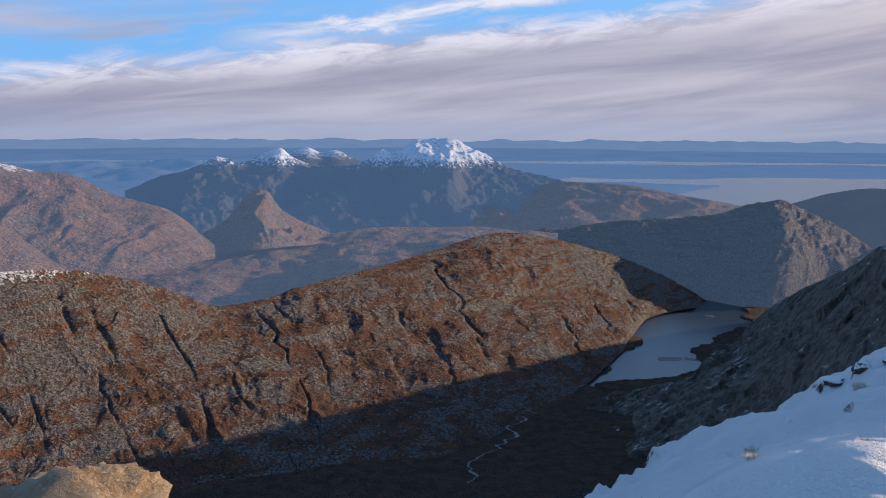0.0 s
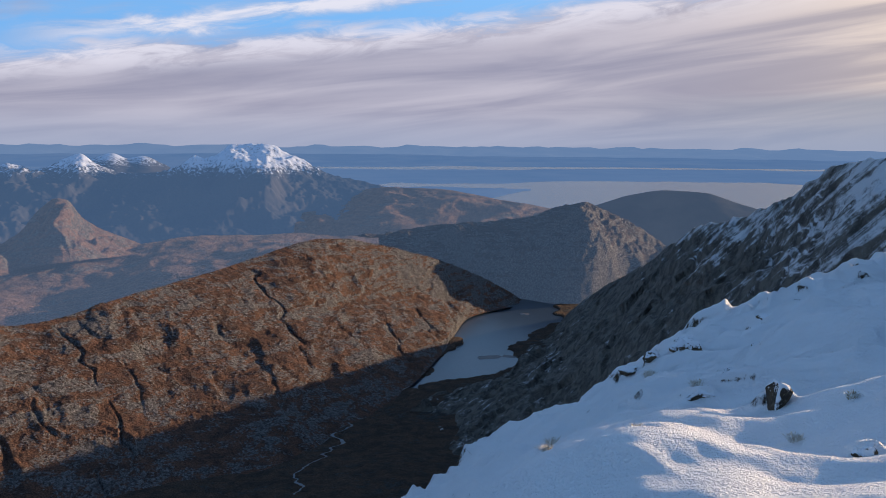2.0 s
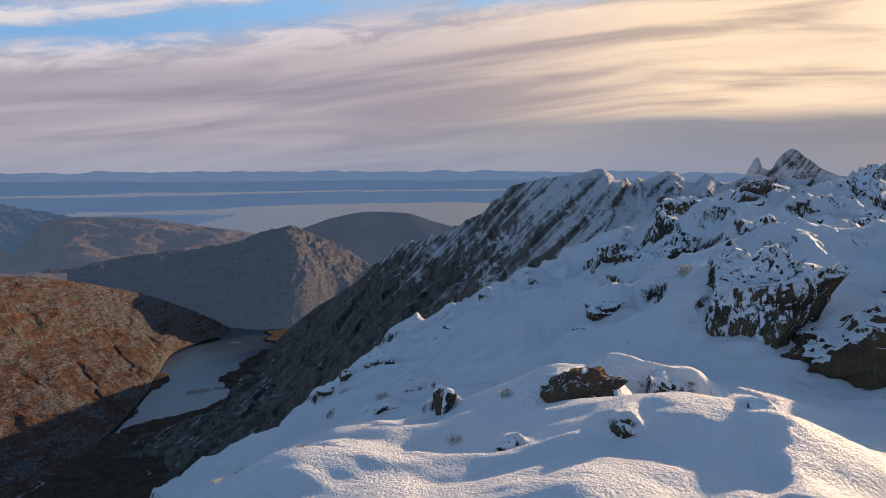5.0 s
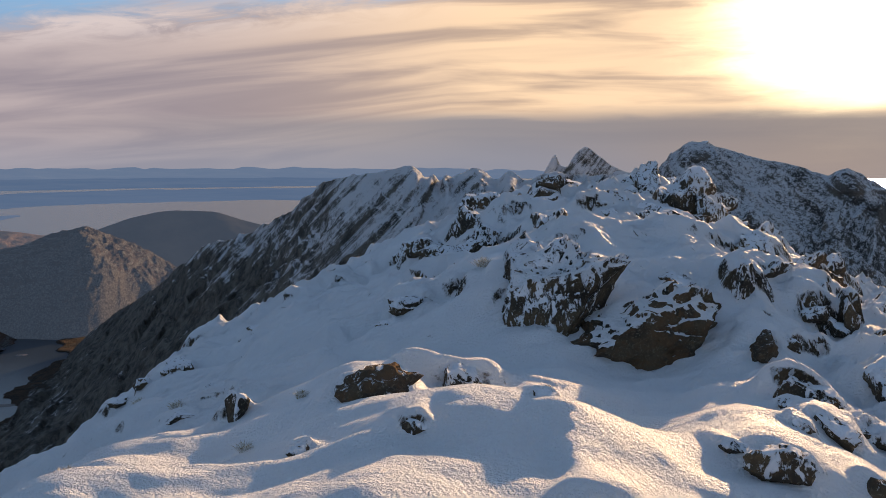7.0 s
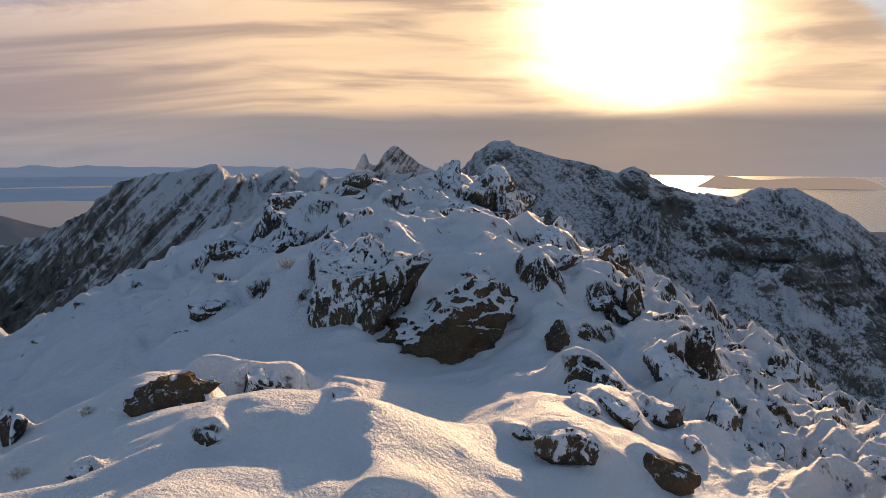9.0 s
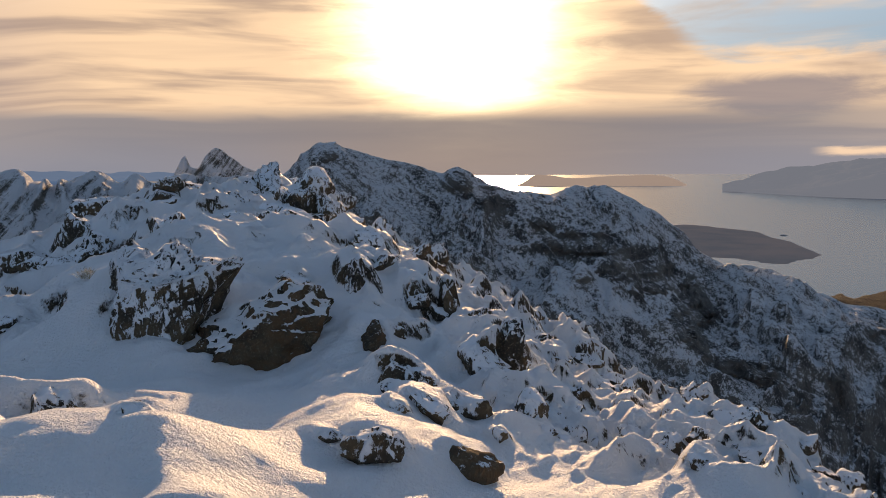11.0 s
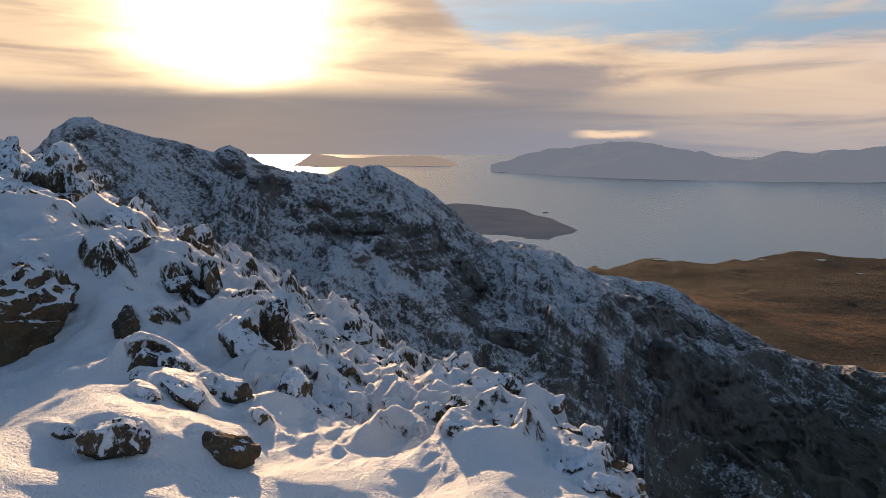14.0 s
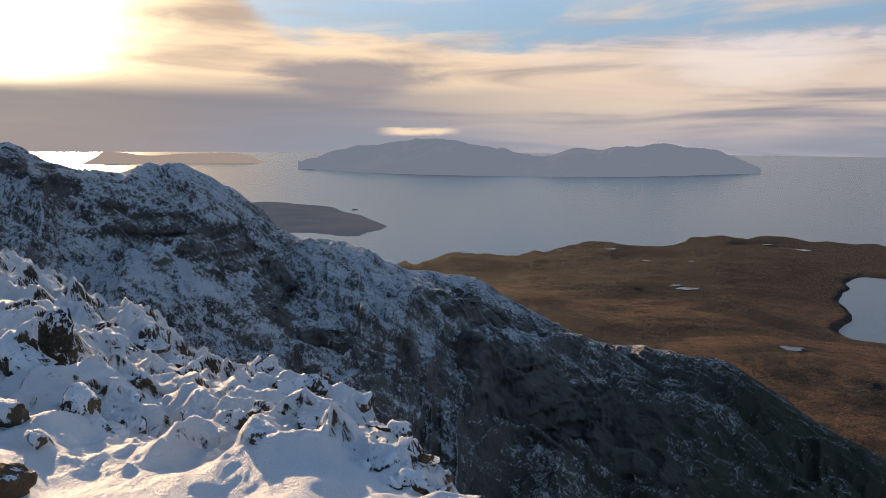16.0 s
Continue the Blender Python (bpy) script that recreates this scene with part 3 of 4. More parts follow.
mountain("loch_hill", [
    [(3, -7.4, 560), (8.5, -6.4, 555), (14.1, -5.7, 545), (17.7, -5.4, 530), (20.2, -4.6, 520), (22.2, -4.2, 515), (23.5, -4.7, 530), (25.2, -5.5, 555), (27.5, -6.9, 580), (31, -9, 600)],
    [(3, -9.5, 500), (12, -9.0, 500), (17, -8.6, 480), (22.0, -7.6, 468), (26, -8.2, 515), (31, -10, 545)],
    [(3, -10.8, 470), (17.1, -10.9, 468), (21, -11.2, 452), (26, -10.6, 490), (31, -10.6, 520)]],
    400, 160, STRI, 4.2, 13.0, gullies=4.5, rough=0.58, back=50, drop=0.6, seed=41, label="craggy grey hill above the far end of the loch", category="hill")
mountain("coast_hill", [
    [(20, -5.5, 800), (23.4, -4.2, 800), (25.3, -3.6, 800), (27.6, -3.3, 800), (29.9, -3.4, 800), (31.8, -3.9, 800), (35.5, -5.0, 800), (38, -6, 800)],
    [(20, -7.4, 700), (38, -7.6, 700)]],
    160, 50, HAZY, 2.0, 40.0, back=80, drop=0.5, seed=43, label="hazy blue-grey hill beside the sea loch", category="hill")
# dark slope on the near side of the loch, rising to a snow-dusted ridge
mountain("pinnacle_ridge", [
    [(11, -17.8, 285), (14, -17.2, 300), (17.2, -16.2, 318), (18.2, -14.2, 368), (20.6, -12.5, 414), (22.2, -10.8, 415), (25, -9.1, 350), (27.7, -7.1, 285), (30, -5.7, 240), (33.4, -4.5, 205),
     (35.2, -3.65, 180), (36.8, -2.1, 165), (38.5, -1.1, 155), (41.6, -0.85, 145), (43.5, -0.6, 140), (44.9, -1.55, 140), (46.2, -1.55, 140), (48.5, -0.75, 138), (49.5, -1.2, 136),
     (50.3, -0.7, 135), (51.5, -1.1, 134), (52.6, -0.8, 133), (56, -0.8, 130), (61, -1.0, 128)],
    [(11, -18.6, 262), (16, -17.6, 270), (20, -16.0, 262), (27, -13.5, 200), (34, -12.0, 150), (40, -9.5, 122), (50, -9, 105), (61, -9, 100)],
    [(9, -19.5, 265), (14, -23, 205), (24, -28, 140), (40, -30, 95), (61, -28, 80)]],
    700, 300, CRAG, 1.5, 9.0, gullies=1.0, back=40, drop=0.75, seed=51, crest=0.2, beds=((-0.54, 0.45, 0.7), 3.6, 2.4), cliffs=[(28.5, -9.6, 2.0, 2.0, 0.3), (33, -7.7, 1.6, 1.0, 0.3), (24, -11.5, 3.5, 1.5, 0.5)],
    label="dark jagged rock ridge dusted with snow, falling to the loch", category="mountain")
mountain("rock_tower", [
    [(52.4, -1.5, 170), (52.9, -0.4, 170), (53.4, 0.35, 170), (53.75, -0.35, 170), (54.1, -0.5, 170), (54.7, 0.3, 170), (55.4, 0.85, 170), (56.3, 0.3, 170), (57.2, -0.35, 170), (58.6, -1.0, 170)],
    [(52.0, -5, 158), (58.9, -5, 158)]],
    120, 60, CRAG, 0.9, 4.0, back=20, drop=0.9, seed=53, crest=0.3, label="two dark rocky summits behind the ridge", category="mountain")
# the great ridge beneath the sun, running down to the moor
RIDGE_TOP = [(57, -3.0, 112), (60.2, -0.6, 112), (61.2, 0.23, 112), (62.4, 0.9, 112), (64.2, 0.88, 112), (66.9, 0.05, 112), (69.2, -0.45, 112), (70.3, -0.9, 112), (71.6, -0.6, 112),
             (72.9, -1.1, 114), (74.2, -1.9, 116), (75.9, -2.2, 118), (77.6, -2.5, 118), (79.0, -2.05, 118), (81.3, -1.9, 118), (82.5, -2.25, 118), (84.5, -3.65, 120), (86.4, -5.05, 124),
             (89.4, -7.2, 130), (92.5, -7.9, 138)]
SPUR_TOP = [(96.2, -8.9, 142), (98.6, -9.35, 145), (101.2, -9.85, 148), (103.5, -11.2, 150), (107.5, -13.0, 152), (111.4, -13.95, 155), (115.2, -14.15, 158), (118.1, -14.6, 160),
            (121.8, -16.35, 164), (124.2, -17.8, 168), (128.2, -19.4, 172), (136, -23, 185)]
RIDGE_MID = [(57, -16, 82), (64, -14, 84), (72, -13, 86), (80, -12, 88), (86, -13, 92), (95, -14.5, 98), (104, -18.5, 110), (116, -22, 118), (128, -26, 135), (136, -28, 150)]
RIDGE_FOOT = [(57, -36, 50), (70, -34, 52), (82, -33, 56), (94, -33, 63), (106, -35, 68), (120, -38, 76), (136, -38, 95)]
CLIFFS = [(80.3, -6.0, 4.2, 1.1, -0.12), (81.6, -7.6, 2.2, 1.3, -0.2), (84.6, -7.4, 1.6, 1.6, -0.3), (87.4, -10.4, 1.3, 2.2, -0.5), (91.3, -13.8, 1.6, 0.6, -0.2), (71.9, -1.7, 1.2, 0.8, -0.2), (74.6, -3.2, 1.6, 0.6, -0.3),
          (65.6, -4.2, 1.4, 0.6, 0.0), (63.0, 0.3, 0.9, 0.5, 0.0), (101.8, -12.2, 3.4, 0.8, -0.35), (102.6, -15.9, 2.4, 2.4, -0.3), (106.6, -18.6, 3.0, 2.4, -0.4), (96.6, -13.5, 0.6, 2.0, -0.6), (112.0, -19.5, 4.0, 2.6, -0.3), (77.4, -4.4, 1.4, 0.5, -0.3)]
mountain("summit_ridge", [RIDGE_TOP + SPUR_TOP, RIDGE_MID, RIDGE_FOOT], 1150, 340, DUSTED, 1.5, 7.0, gullies=2.6, spread=0.34, slant=1.2, back=60, drop=0.6, seed=61, crest=0.2, rough=0.56,
         beds=((0.1, -0.59, 0.8), 3.0, 1.4), cliffs=CLIFFS, label="big snow-dusted grey mountain ridge running down to the moor", category="mountain")
# the burn that feeds the loch
def burn():
    d = np.linspace(190, 297, 260)
    a = np.radians(10.4 - (294 - d) * 0.085 + 1.1 * fbm(d / 12, d * 0, None, 4, 15) * step(d, 296, 280))
    w = 0.18 + 0.3 * np.abs(fbm(d / 6, d * 0 + 2, None, 3, 16)) + 0.9 * step(d, 285, 297)
    x, y = d * np.sin(a), d * np.cos(a)
    P = np.stack([np.stack([x + f * w, y, glen_height(x + f * w, y) + 0.22], 1) for f in (-1.0, -0.4, 0.4, 1.0)])
    tagged(new("burn", grid_mesh("burn", P, WATER)), "thin pale stream winding down to the loch", "stream", kind="structure")


burn()
# distant land and islands, with the haze before them put into their materials' emission
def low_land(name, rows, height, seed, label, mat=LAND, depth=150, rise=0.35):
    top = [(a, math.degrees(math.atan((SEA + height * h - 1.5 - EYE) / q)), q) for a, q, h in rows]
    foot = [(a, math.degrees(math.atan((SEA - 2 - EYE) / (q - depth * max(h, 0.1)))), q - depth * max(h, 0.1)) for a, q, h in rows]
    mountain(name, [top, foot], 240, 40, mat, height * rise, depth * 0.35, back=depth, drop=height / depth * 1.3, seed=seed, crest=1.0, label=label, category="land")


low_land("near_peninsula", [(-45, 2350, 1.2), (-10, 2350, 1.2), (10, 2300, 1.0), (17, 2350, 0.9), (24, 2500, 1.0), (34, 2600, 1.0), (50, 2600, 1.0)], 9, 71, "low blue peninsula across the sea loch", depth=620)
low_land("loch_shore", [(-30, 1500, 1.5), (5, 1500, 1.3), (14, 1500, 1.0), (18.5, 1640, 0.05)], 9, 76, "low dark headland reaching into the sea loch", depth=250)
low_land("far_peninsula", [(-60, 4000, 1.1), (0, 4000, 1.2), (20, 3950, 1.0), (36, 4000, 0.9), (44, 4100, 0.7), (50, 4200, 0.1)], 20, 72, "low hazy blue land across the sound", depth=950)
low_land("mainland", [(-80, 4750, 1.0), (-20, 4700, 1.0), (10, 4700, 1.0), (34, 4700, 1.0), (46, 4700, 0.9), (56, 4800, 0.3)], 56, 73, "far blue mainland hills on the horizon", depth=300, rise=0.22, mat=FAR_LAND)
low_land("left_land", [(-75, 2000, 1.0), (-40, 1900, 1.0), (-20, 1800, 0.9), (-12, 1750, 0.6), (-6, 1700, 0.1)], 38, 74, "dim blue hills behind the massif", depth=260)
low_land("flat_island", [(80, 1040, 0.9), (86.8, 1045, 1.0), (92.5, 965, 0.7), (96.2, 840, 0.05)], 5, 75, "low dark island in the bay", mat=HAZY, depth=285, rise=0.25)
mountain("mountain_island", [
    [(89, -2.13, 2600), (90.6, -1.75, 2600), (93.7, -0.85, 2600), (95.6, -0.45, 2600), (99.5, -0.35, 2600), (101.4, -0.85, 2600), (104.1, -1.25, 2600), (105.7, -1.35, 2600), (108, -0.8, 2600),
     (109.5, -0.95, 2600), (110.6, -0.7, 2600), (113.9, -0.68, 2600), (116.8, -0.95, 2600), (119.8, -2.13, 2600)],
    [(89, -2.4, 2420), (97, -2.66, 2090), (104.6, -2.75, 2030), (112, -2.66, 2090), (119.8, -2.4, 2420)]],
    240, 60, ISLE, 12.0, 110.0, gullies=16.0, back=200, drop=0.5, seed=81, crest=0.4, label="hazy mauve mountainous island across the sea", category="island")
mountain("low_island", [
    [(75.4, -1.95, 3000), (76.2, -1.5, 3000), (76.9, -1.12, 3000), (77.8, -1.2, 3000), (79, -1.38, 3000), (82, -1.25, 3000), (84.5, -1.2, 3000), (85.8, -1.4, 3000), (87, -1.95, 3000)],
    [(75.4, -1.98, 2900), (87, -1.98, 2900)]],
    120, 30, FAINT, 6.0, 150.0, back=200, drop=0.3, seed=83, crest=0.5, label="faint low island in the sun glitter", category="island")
sheet("loch", 275, 505, -6, 26, 40, 60, lambda x, y: np.full_like(x, LOCH), WATER,
      "still blue-grey mountain loch in the glen", "loch")
sheet("glen_floor", 120, 520, -32, 30, 300, 460, glen_height, SHADED_HEATH, "brown boggy glen floor around the loch", "glen")

# ---- summit snow ----
HUB = (0.66, -0.05)      # the middle of the view, from which the summit ridge is laid out
KNOT = [-180, -120, -60, -20, 5, 12, 18, 23, 27, 32.5, 37, 42, 44, 47.4, 50, 52.4, 55, 58.8, 60.5, 62.2, 65, 68.5, 71.5, 74.5, 77.7, 81.3, 86.5, 90.4, 94.3, 98, 104, 125, 180]
RC = [7, 7, 7, 8, 9, 11, 13, 15, 17, 18, 19, 20, 20, 20, 20, 20, 20, 20, 20, 19.5, 18.5, 17.5, 16.8, 16, 14.2, 12.6, 10.6, 9.3, 8.3, 7.4, 6.6, 6.5, 7]
EC = [-24, -24, -30, -31, -25.8, -21.8, -19.5, -16.8, -13.5, -10.5, -8.0, -6.3, -5.2, -3.9, -3.3, -2.5, -2.4, -1.9, -2.4, -3.6, -5.3, -7.1, -8.8, -10.4, -13.1, -14.6, -16.8, -18.9, -20.3, -22.3, -24.4, -27, -24]
ZN = ([-180, -60, 0, 10, 20, 30, 42, 50, 60, 70, 80, 90, 104, 130, 180], [-1.9, -2.8, -2.35, -1.78, -1.47, -1.38, -1.24, -1.3, -1.5, -1.62, -1.85, -2.05, -2.2, -2.4, -1.9])
ZM = ([-180, -60, 5, 12, 20, 27, 37, 45, 55, 62, 68, 74, 81, 86, 91, 98, 104, 180],
      [-2.5, -3.6, -3.7, -3.3, -3.1, -3.1, -2.35, -1.85, -1.3, -1.35, -1.6, -2.1, -2.45, -2.45, -2.35, -2.3, -2.35, -2.5])
# bearing, distance, height, radius of single humps and hollows
HUMPS = [(20, 4.0, 0.12, 0.5), (36, 4.6, 0.10, 0.6), (54, 7.6, -0.58, 1.9), (68, 7.6, -0.25, 1.5), (40, 7.4, -0.2, 1.2), (54, 10.5, 0.42, 1.1), (61, 10.4, 0.30, 1.0), (52, 5.2, -0.16, 0.5), (60, 5.0, -0.24, 1.2), (70, 5.0, 0.10, 0.5), (66, 5.6, 0.12, 0.4), (49, 8.6, 0.22, 0.7),
         (44, 10.5, 0.25, 1.0), (52, 14.5, 0.25, 1.2), (60, 12.0, 0.30, 1.1), (66, 9.0, 0.12, 0.8), (38, 6.4, 0.16, 0.6), (30, 8.5, 0.2, 0.8), (75, 8.0, 0.15, 0.6)]


# rocks that show a face under the snow drifted over their backs: bearing, distance, width, height
STONES = [(40.5, 4.85, 0.50, 0.20), (46.4, 5.7, 0.62, 0.33), (51.9, 4.1, 0.15, 0.08), (42.7, 3.75, 0.16, 0.11), (57.1, 3.2, 0.40, 0.19), (67.9, 4.4, 0.42, 0.19), (74.0, 4.7, 0.35, 0.17),
          (30.5, 5.6, 0.24, 0.22), (69.3, 6.4, 0.54, 0.35), (74.0, 7.8, 0.62, 0.37), (65.4, 9.1, 0.40, 0.44), (66.7, 8.1, 0.40, 0.23), (70.9, 5.6, 0.35, 0.18), (68.9, 5.3, 0.15, 0.11),
          (73.5, 6.1, 0.36, 0.18), (64.5, 4.5, 0.20, 0.09), (75.8, 8.0, 0.35, 0.31), (34.7, 4.0, 0.14, 0.09), (61.1, 9.2, 0.38, 0.16), (68.0, 8.2, 0.28, 0.14), (71.8, 9.5, 0.22, 0.60),
          (69.5, 9.4, 0.40, 0.24), (70.6, 9.5, 0.33, 0.20), (43.0, 9.8, 0.5, 0.2), (38.4, 8.0, 0.3, 0.16), (77.5, 6.6, 0.4, 0.24), (80.5, 6.9, 0.45, 0.26)]
# the broken crest, with the height of each foot from the eye
CREST = [(47.3, 15.3, 0.63, 0.47, -1.35), (50.2, 15.5, 0.48, 0.30, -1.13), (51.7, 16.0, 0.55, 0.28, -1.06), (54.3, 16.0, 0.66, 0.28, -1.06), (53.6, 17.5, 1.02, 0.50, -0.80), (48.4, 14.5, 0.74, 0.40, -1.52),
         (56.9, 15.0, 0.61, 0.51, -1.24), (55.4, 13.0, 0.35, 0.25, -1.25), (53.3, 13.0, 0.67, 0.27, -1.16), (43.2, 16.4, 0.84, 0.39, -2.00), (62.0, 16.5, 0.68, 0.75, -1.40), (58.9, 17.5, 0.90, 0.62, -0.74),
         (60.6, 16.0, 0.98, 0.82, -1.29), (60.8, 17.0, 0.70, 0.30, -0.79), (58.2, 14.0, 0.86, 0.53, -1.47), (63.4, 15.5, 0.63, 0.63, -1.47), (64.8, 14.5, 0.59, 0.59, -1.58), (66.0, 13.5, 0.51, 0.46, -1.65),
         (67.1, 15.0, 0.31, 0.41, -1.53), (67.3, 13.5, 0.46, 0.37, -1.70)]


def scatter(rng, count, a0, a1, r0, r1, w0, w1, tall):
    for _ in range(count):
        b = rng.uniform(a0, a1)
        d = min(r0 + (r1 - r0) * rng.random(), spline(KNOT, RC, np.array([b]))[0] * rng.uniform(0.75, 1.0))
        w = w0 * (w1 / w0) ** rng.random() * (0.6 + d / 16)
        STONES.append((b, d, w, w * rng.uniform(0.3, tall)))


scatter(random.Random(5), 40, 44, 68, 11.5, 19, 0.25, 0.7, 0.55)
scatter(random.Random(6), 130, 66, 104, 5.6, 17, 0.14, 0.5, 0.65)
scatter(random.Random(7), 60, 76, 100, 6.5, 12, 0.16, 0.4, 0.8)
scatter(random.Random(8), 12, 22, 44, 8, 18, 0.2, 0.5, 0.4)


def snow_base(x, y):
    dx, dy = x - HUB[0], y - HUB[1]
    a, r = polar(dx, dy)
    rc, zn, zm = spline(KNOT, RC, a), spline(*ZN, a), spline(*ZM, a)
    zc = rc * np.tan(np.radians(spline(KNOT, EC, a)))
    rm = 0.5 * (4 + rc)
    inner = -1.6 + (zn + 1.6) * step(r, 0.5, 4)
    t = np.clip((r - 4) / (rc - 4), 0, 1)
    q = zn * (1 - t) * (1 - 2 * t) + zm * 4 * t * (1 - t) + zc * t * (2 * t - 1)     # a parabola through the three heights
    z = np.where(r < 4, inner, q)
    z = z - np.where(r > rc, 1.1 * (r - rc), 0)
    for b, d, h, w in HUMPS:
        hx, hy = d * math.sin(radians(b)), d * math.cos(radians(b))
        z = z + h * np.exp(-((dx - hx) ** 2 + (dy - hy) ** 2) / (w * w))
    # drifts across the wind, and rubble under the snow on the sunny flank
    u, v = 0.8 * x - 0.6 * y, 0.6 * x + 0.8 * y
    drift = fbm(u / 1.9, v / 0.9, None, 3, 91, 0.36) + 0.5 * fbm(u / 1.1, v / 0.45, None, 4, 92, 0.5, True) * step(r, 5, 10)
    rubble = fbm((0.2 * x + 0.98 * y) / 0.55, (0.98 * x - 0.2 * y) / 1.1, None, 4, 95, 0.5, True)
    rough = 0.03 + 0.97 * step(a, 62, 78) * step(a, 150, 120) * step(r, 4.6, 6.5) + 0.5 * step(r, 12, 17)
    lump = value_noise(x / 1.3, y / 1.3, None, 97)
    swell = value_noise(u / 2.6 + 4, v / 1.5, None, 98)
    dimple = fbm(u / 0.62, v / 0.42, None, 3, 99, 0.42)
    z = z + 0.09 * swell * step(r, 1.5, 4) + 0.05 * dimple * step(r, 1.5, 3.5)
    # ledges that run down the flank, steep towards the top of the ridge
    q = r / 0.85 + 0.55 * fbm(x / 1.5, y / 1.5, None, 4, 191, 0.55) - 0.02 * (a - 60)
    saw = q - np.floor(q)
    ledge = np.where(saw < 0.16, step(saw, 0.0, 0.16), 1 - (saw - 0.16) / 0.84)
    patch = np.clip(0.45 + 0.9 * value_noise(x / 0.9, y / 0.9, None, 192), 0, 1.2)
    z = z + 0.17 * ledge * patch * step(r, 5.2, 7.0) * step(a, 60, 70) * step(a, 150, 120)
    z = z + 0.16 * ledge * patch * step(r, 10.5, 12.5) * step(a, 74, 62) * step(a, 24, 36)
    z = z + 0.07 * ledge * patch * step(r, 4.5, 6.5) * step(a, 66, 58) * step(a, 14, 26)
    return EYE + z + 0.13 * drift * step(r, 1, 4) * (0.6 + r / 12) + 0.10 * rubble * np.clip(rough, 0, 1.2) * (0.6 + r / 15) + 0.05 * lump


def sound(v, w):
    """How far a drift reaches: flat in the middle, falling off at w."""
    return np.exp(-(v / w) ** 4)


# each drift: bearing, distance, width, height of its top from the eye
DRIFTS = []


def lay_drifts():
    for b, d, w, h, *foot in STONES + CREST:
        x, y = HUB[0] + d * math.sin(radians(b)), HUB[1] + d * math.cos(radians(b))
        z = foot[0] if foot else float(snow_base(np.array([x]), np.array([y]))[0]) - EYE
        DRIFTS.append((b, d, w, h if foot else 0.75 * h, z))
    DRIFTS.append((52.3, 8.85, 1.35, 0.98, -1.98))        # over the outcrop and the boulder
    DRIFTS.append((60.3, 8.75, 1.35, 0.70, -2.05))


lay_drifts()


def snow_height(x, y):
    """The snow with its drifts: each rises steeply behind a rock's face and tails off downwind."""
    base = snow_base(x, y)
    a, r = polar(x - HUB[0], y - HUB[1])
    wave = 1 + 0.25 * value_noise(x / 0.23, y / 0.23, None, 193)
    top = base.copy()
    for b, d, w, h, z in DRIFTS:
        u, v = r - d, np.radians((a - b + 180) % 360 - 180) * d
        m = (np.abs(v) < 1.4 * w) & (u > -0.7 * w) & (u < 4.5 * w)
        if not m.any():
            continue
        u, v = u[m], v[m] + 0.12 * u[m]
        keep = 1.0 if w > 1 else np.clip((r[m] - 11) / 3, 0, 1) if d > 12 else 0.0      # the crest is level, the rest follows the slope
        lift = np.maximum((0.62 if d > 12 else 0.92) * h + keep * (EYE + z - base[m]), 0) * step(u * wave[m], -0.2 * w, 0.2 * w) * np.exp(-(np.maximum(u, 0) / (1.5 * w)) ** 2) * sound(v * wave[m], 0.55 * w)
        top[m] = np.maximum(top[m], base[m] + lift)
    return top


def summit():
    r = np.concatenate([np.linspace(0.05, 2.5, 20), 2.6 * (24 / 2.6) ** np.linspace(0, 1, 540), np.linspace(25, 60, 12)])[:, None]
    a = np.radians(np.concatenate([np.linspace(-180, -32, 30)[:-1], np.linspace(-32, 0, 30)[:-1], np.linspace(0, 112, 960), np.linspace(112, 180, 24)[1:]]))[None, :]
    x, y = HUB[0] + r * np.sin(a), HUB[1] + r * np.cos(a)
    ob = new("snow_field", grid_mesh("snow_field", np.stack([x, y, snow_height(x, y)], 2)[:, ::-1], SNOW))
    tagged(ob, "windblown crusted snow over the rocky summit ridge", "snow", kind="structure")


summit()


def spot(b, d):
    x, y = HUB[0] + d * math.sin(radians(b)), HUB[1] + d * math.cos(radians(b))
    return x, y, float(snow_height(np.array([x]), np.array([y]))[0])


def rock_mesh(name, seed, detail=4, sharp=0.35, grain=1.4, mat=None, square=1.0):
    bm = bmesh.new()
    bmesh.ops.create_icosphere(bm, subdivisions=detail, radius=1.0)
    rng = np.random.default_rng(seed)
    co = np.array([v.co for v in bm.verts])
    co = np.sign(co) * np.abs(co) ** square                  # towards a block
    co /= 0.5 * (1 + np.abs(co).max())
    n = rng.normal(size=(14, 3))
    n /= np.linalg.norm(n, axis=1)[:, None]
    cut = rng.uniform(0.36, 0.8, 14)
    for k in range(14):                                      # flat broken faces
        over = co @ n[k] - cut[k]
        co -= np.where(over > 0, over, 0)[:, None] * n[k] * 0.96
    g = co * grain + seed * 3.1
    f = fbm(g[:, 0], g[:, 1], g[:, 2], 5, seed, 0.55)
    l = fbm(g[:, 0] * 3, g[:, 1] * 3, g[:, 2] * 3, 3, seed + 9, 0.6, True)
    co *= (1 + sharp * 0.4 * f + 0.07 * l)[:, None] * 1.12
    if square < 1:
        co /= np.abs(co).max(0)
    for v, c in zip(bm.verts, co):
        v.co = c
    for p in bm.faces:
        p.smooth = True
    me = bpy.data.meshes.new(name)
    bm.to_mesh(me)
    bm.free()
    me.materials.append(mat or RIMED)
    return me


CAPS = {}


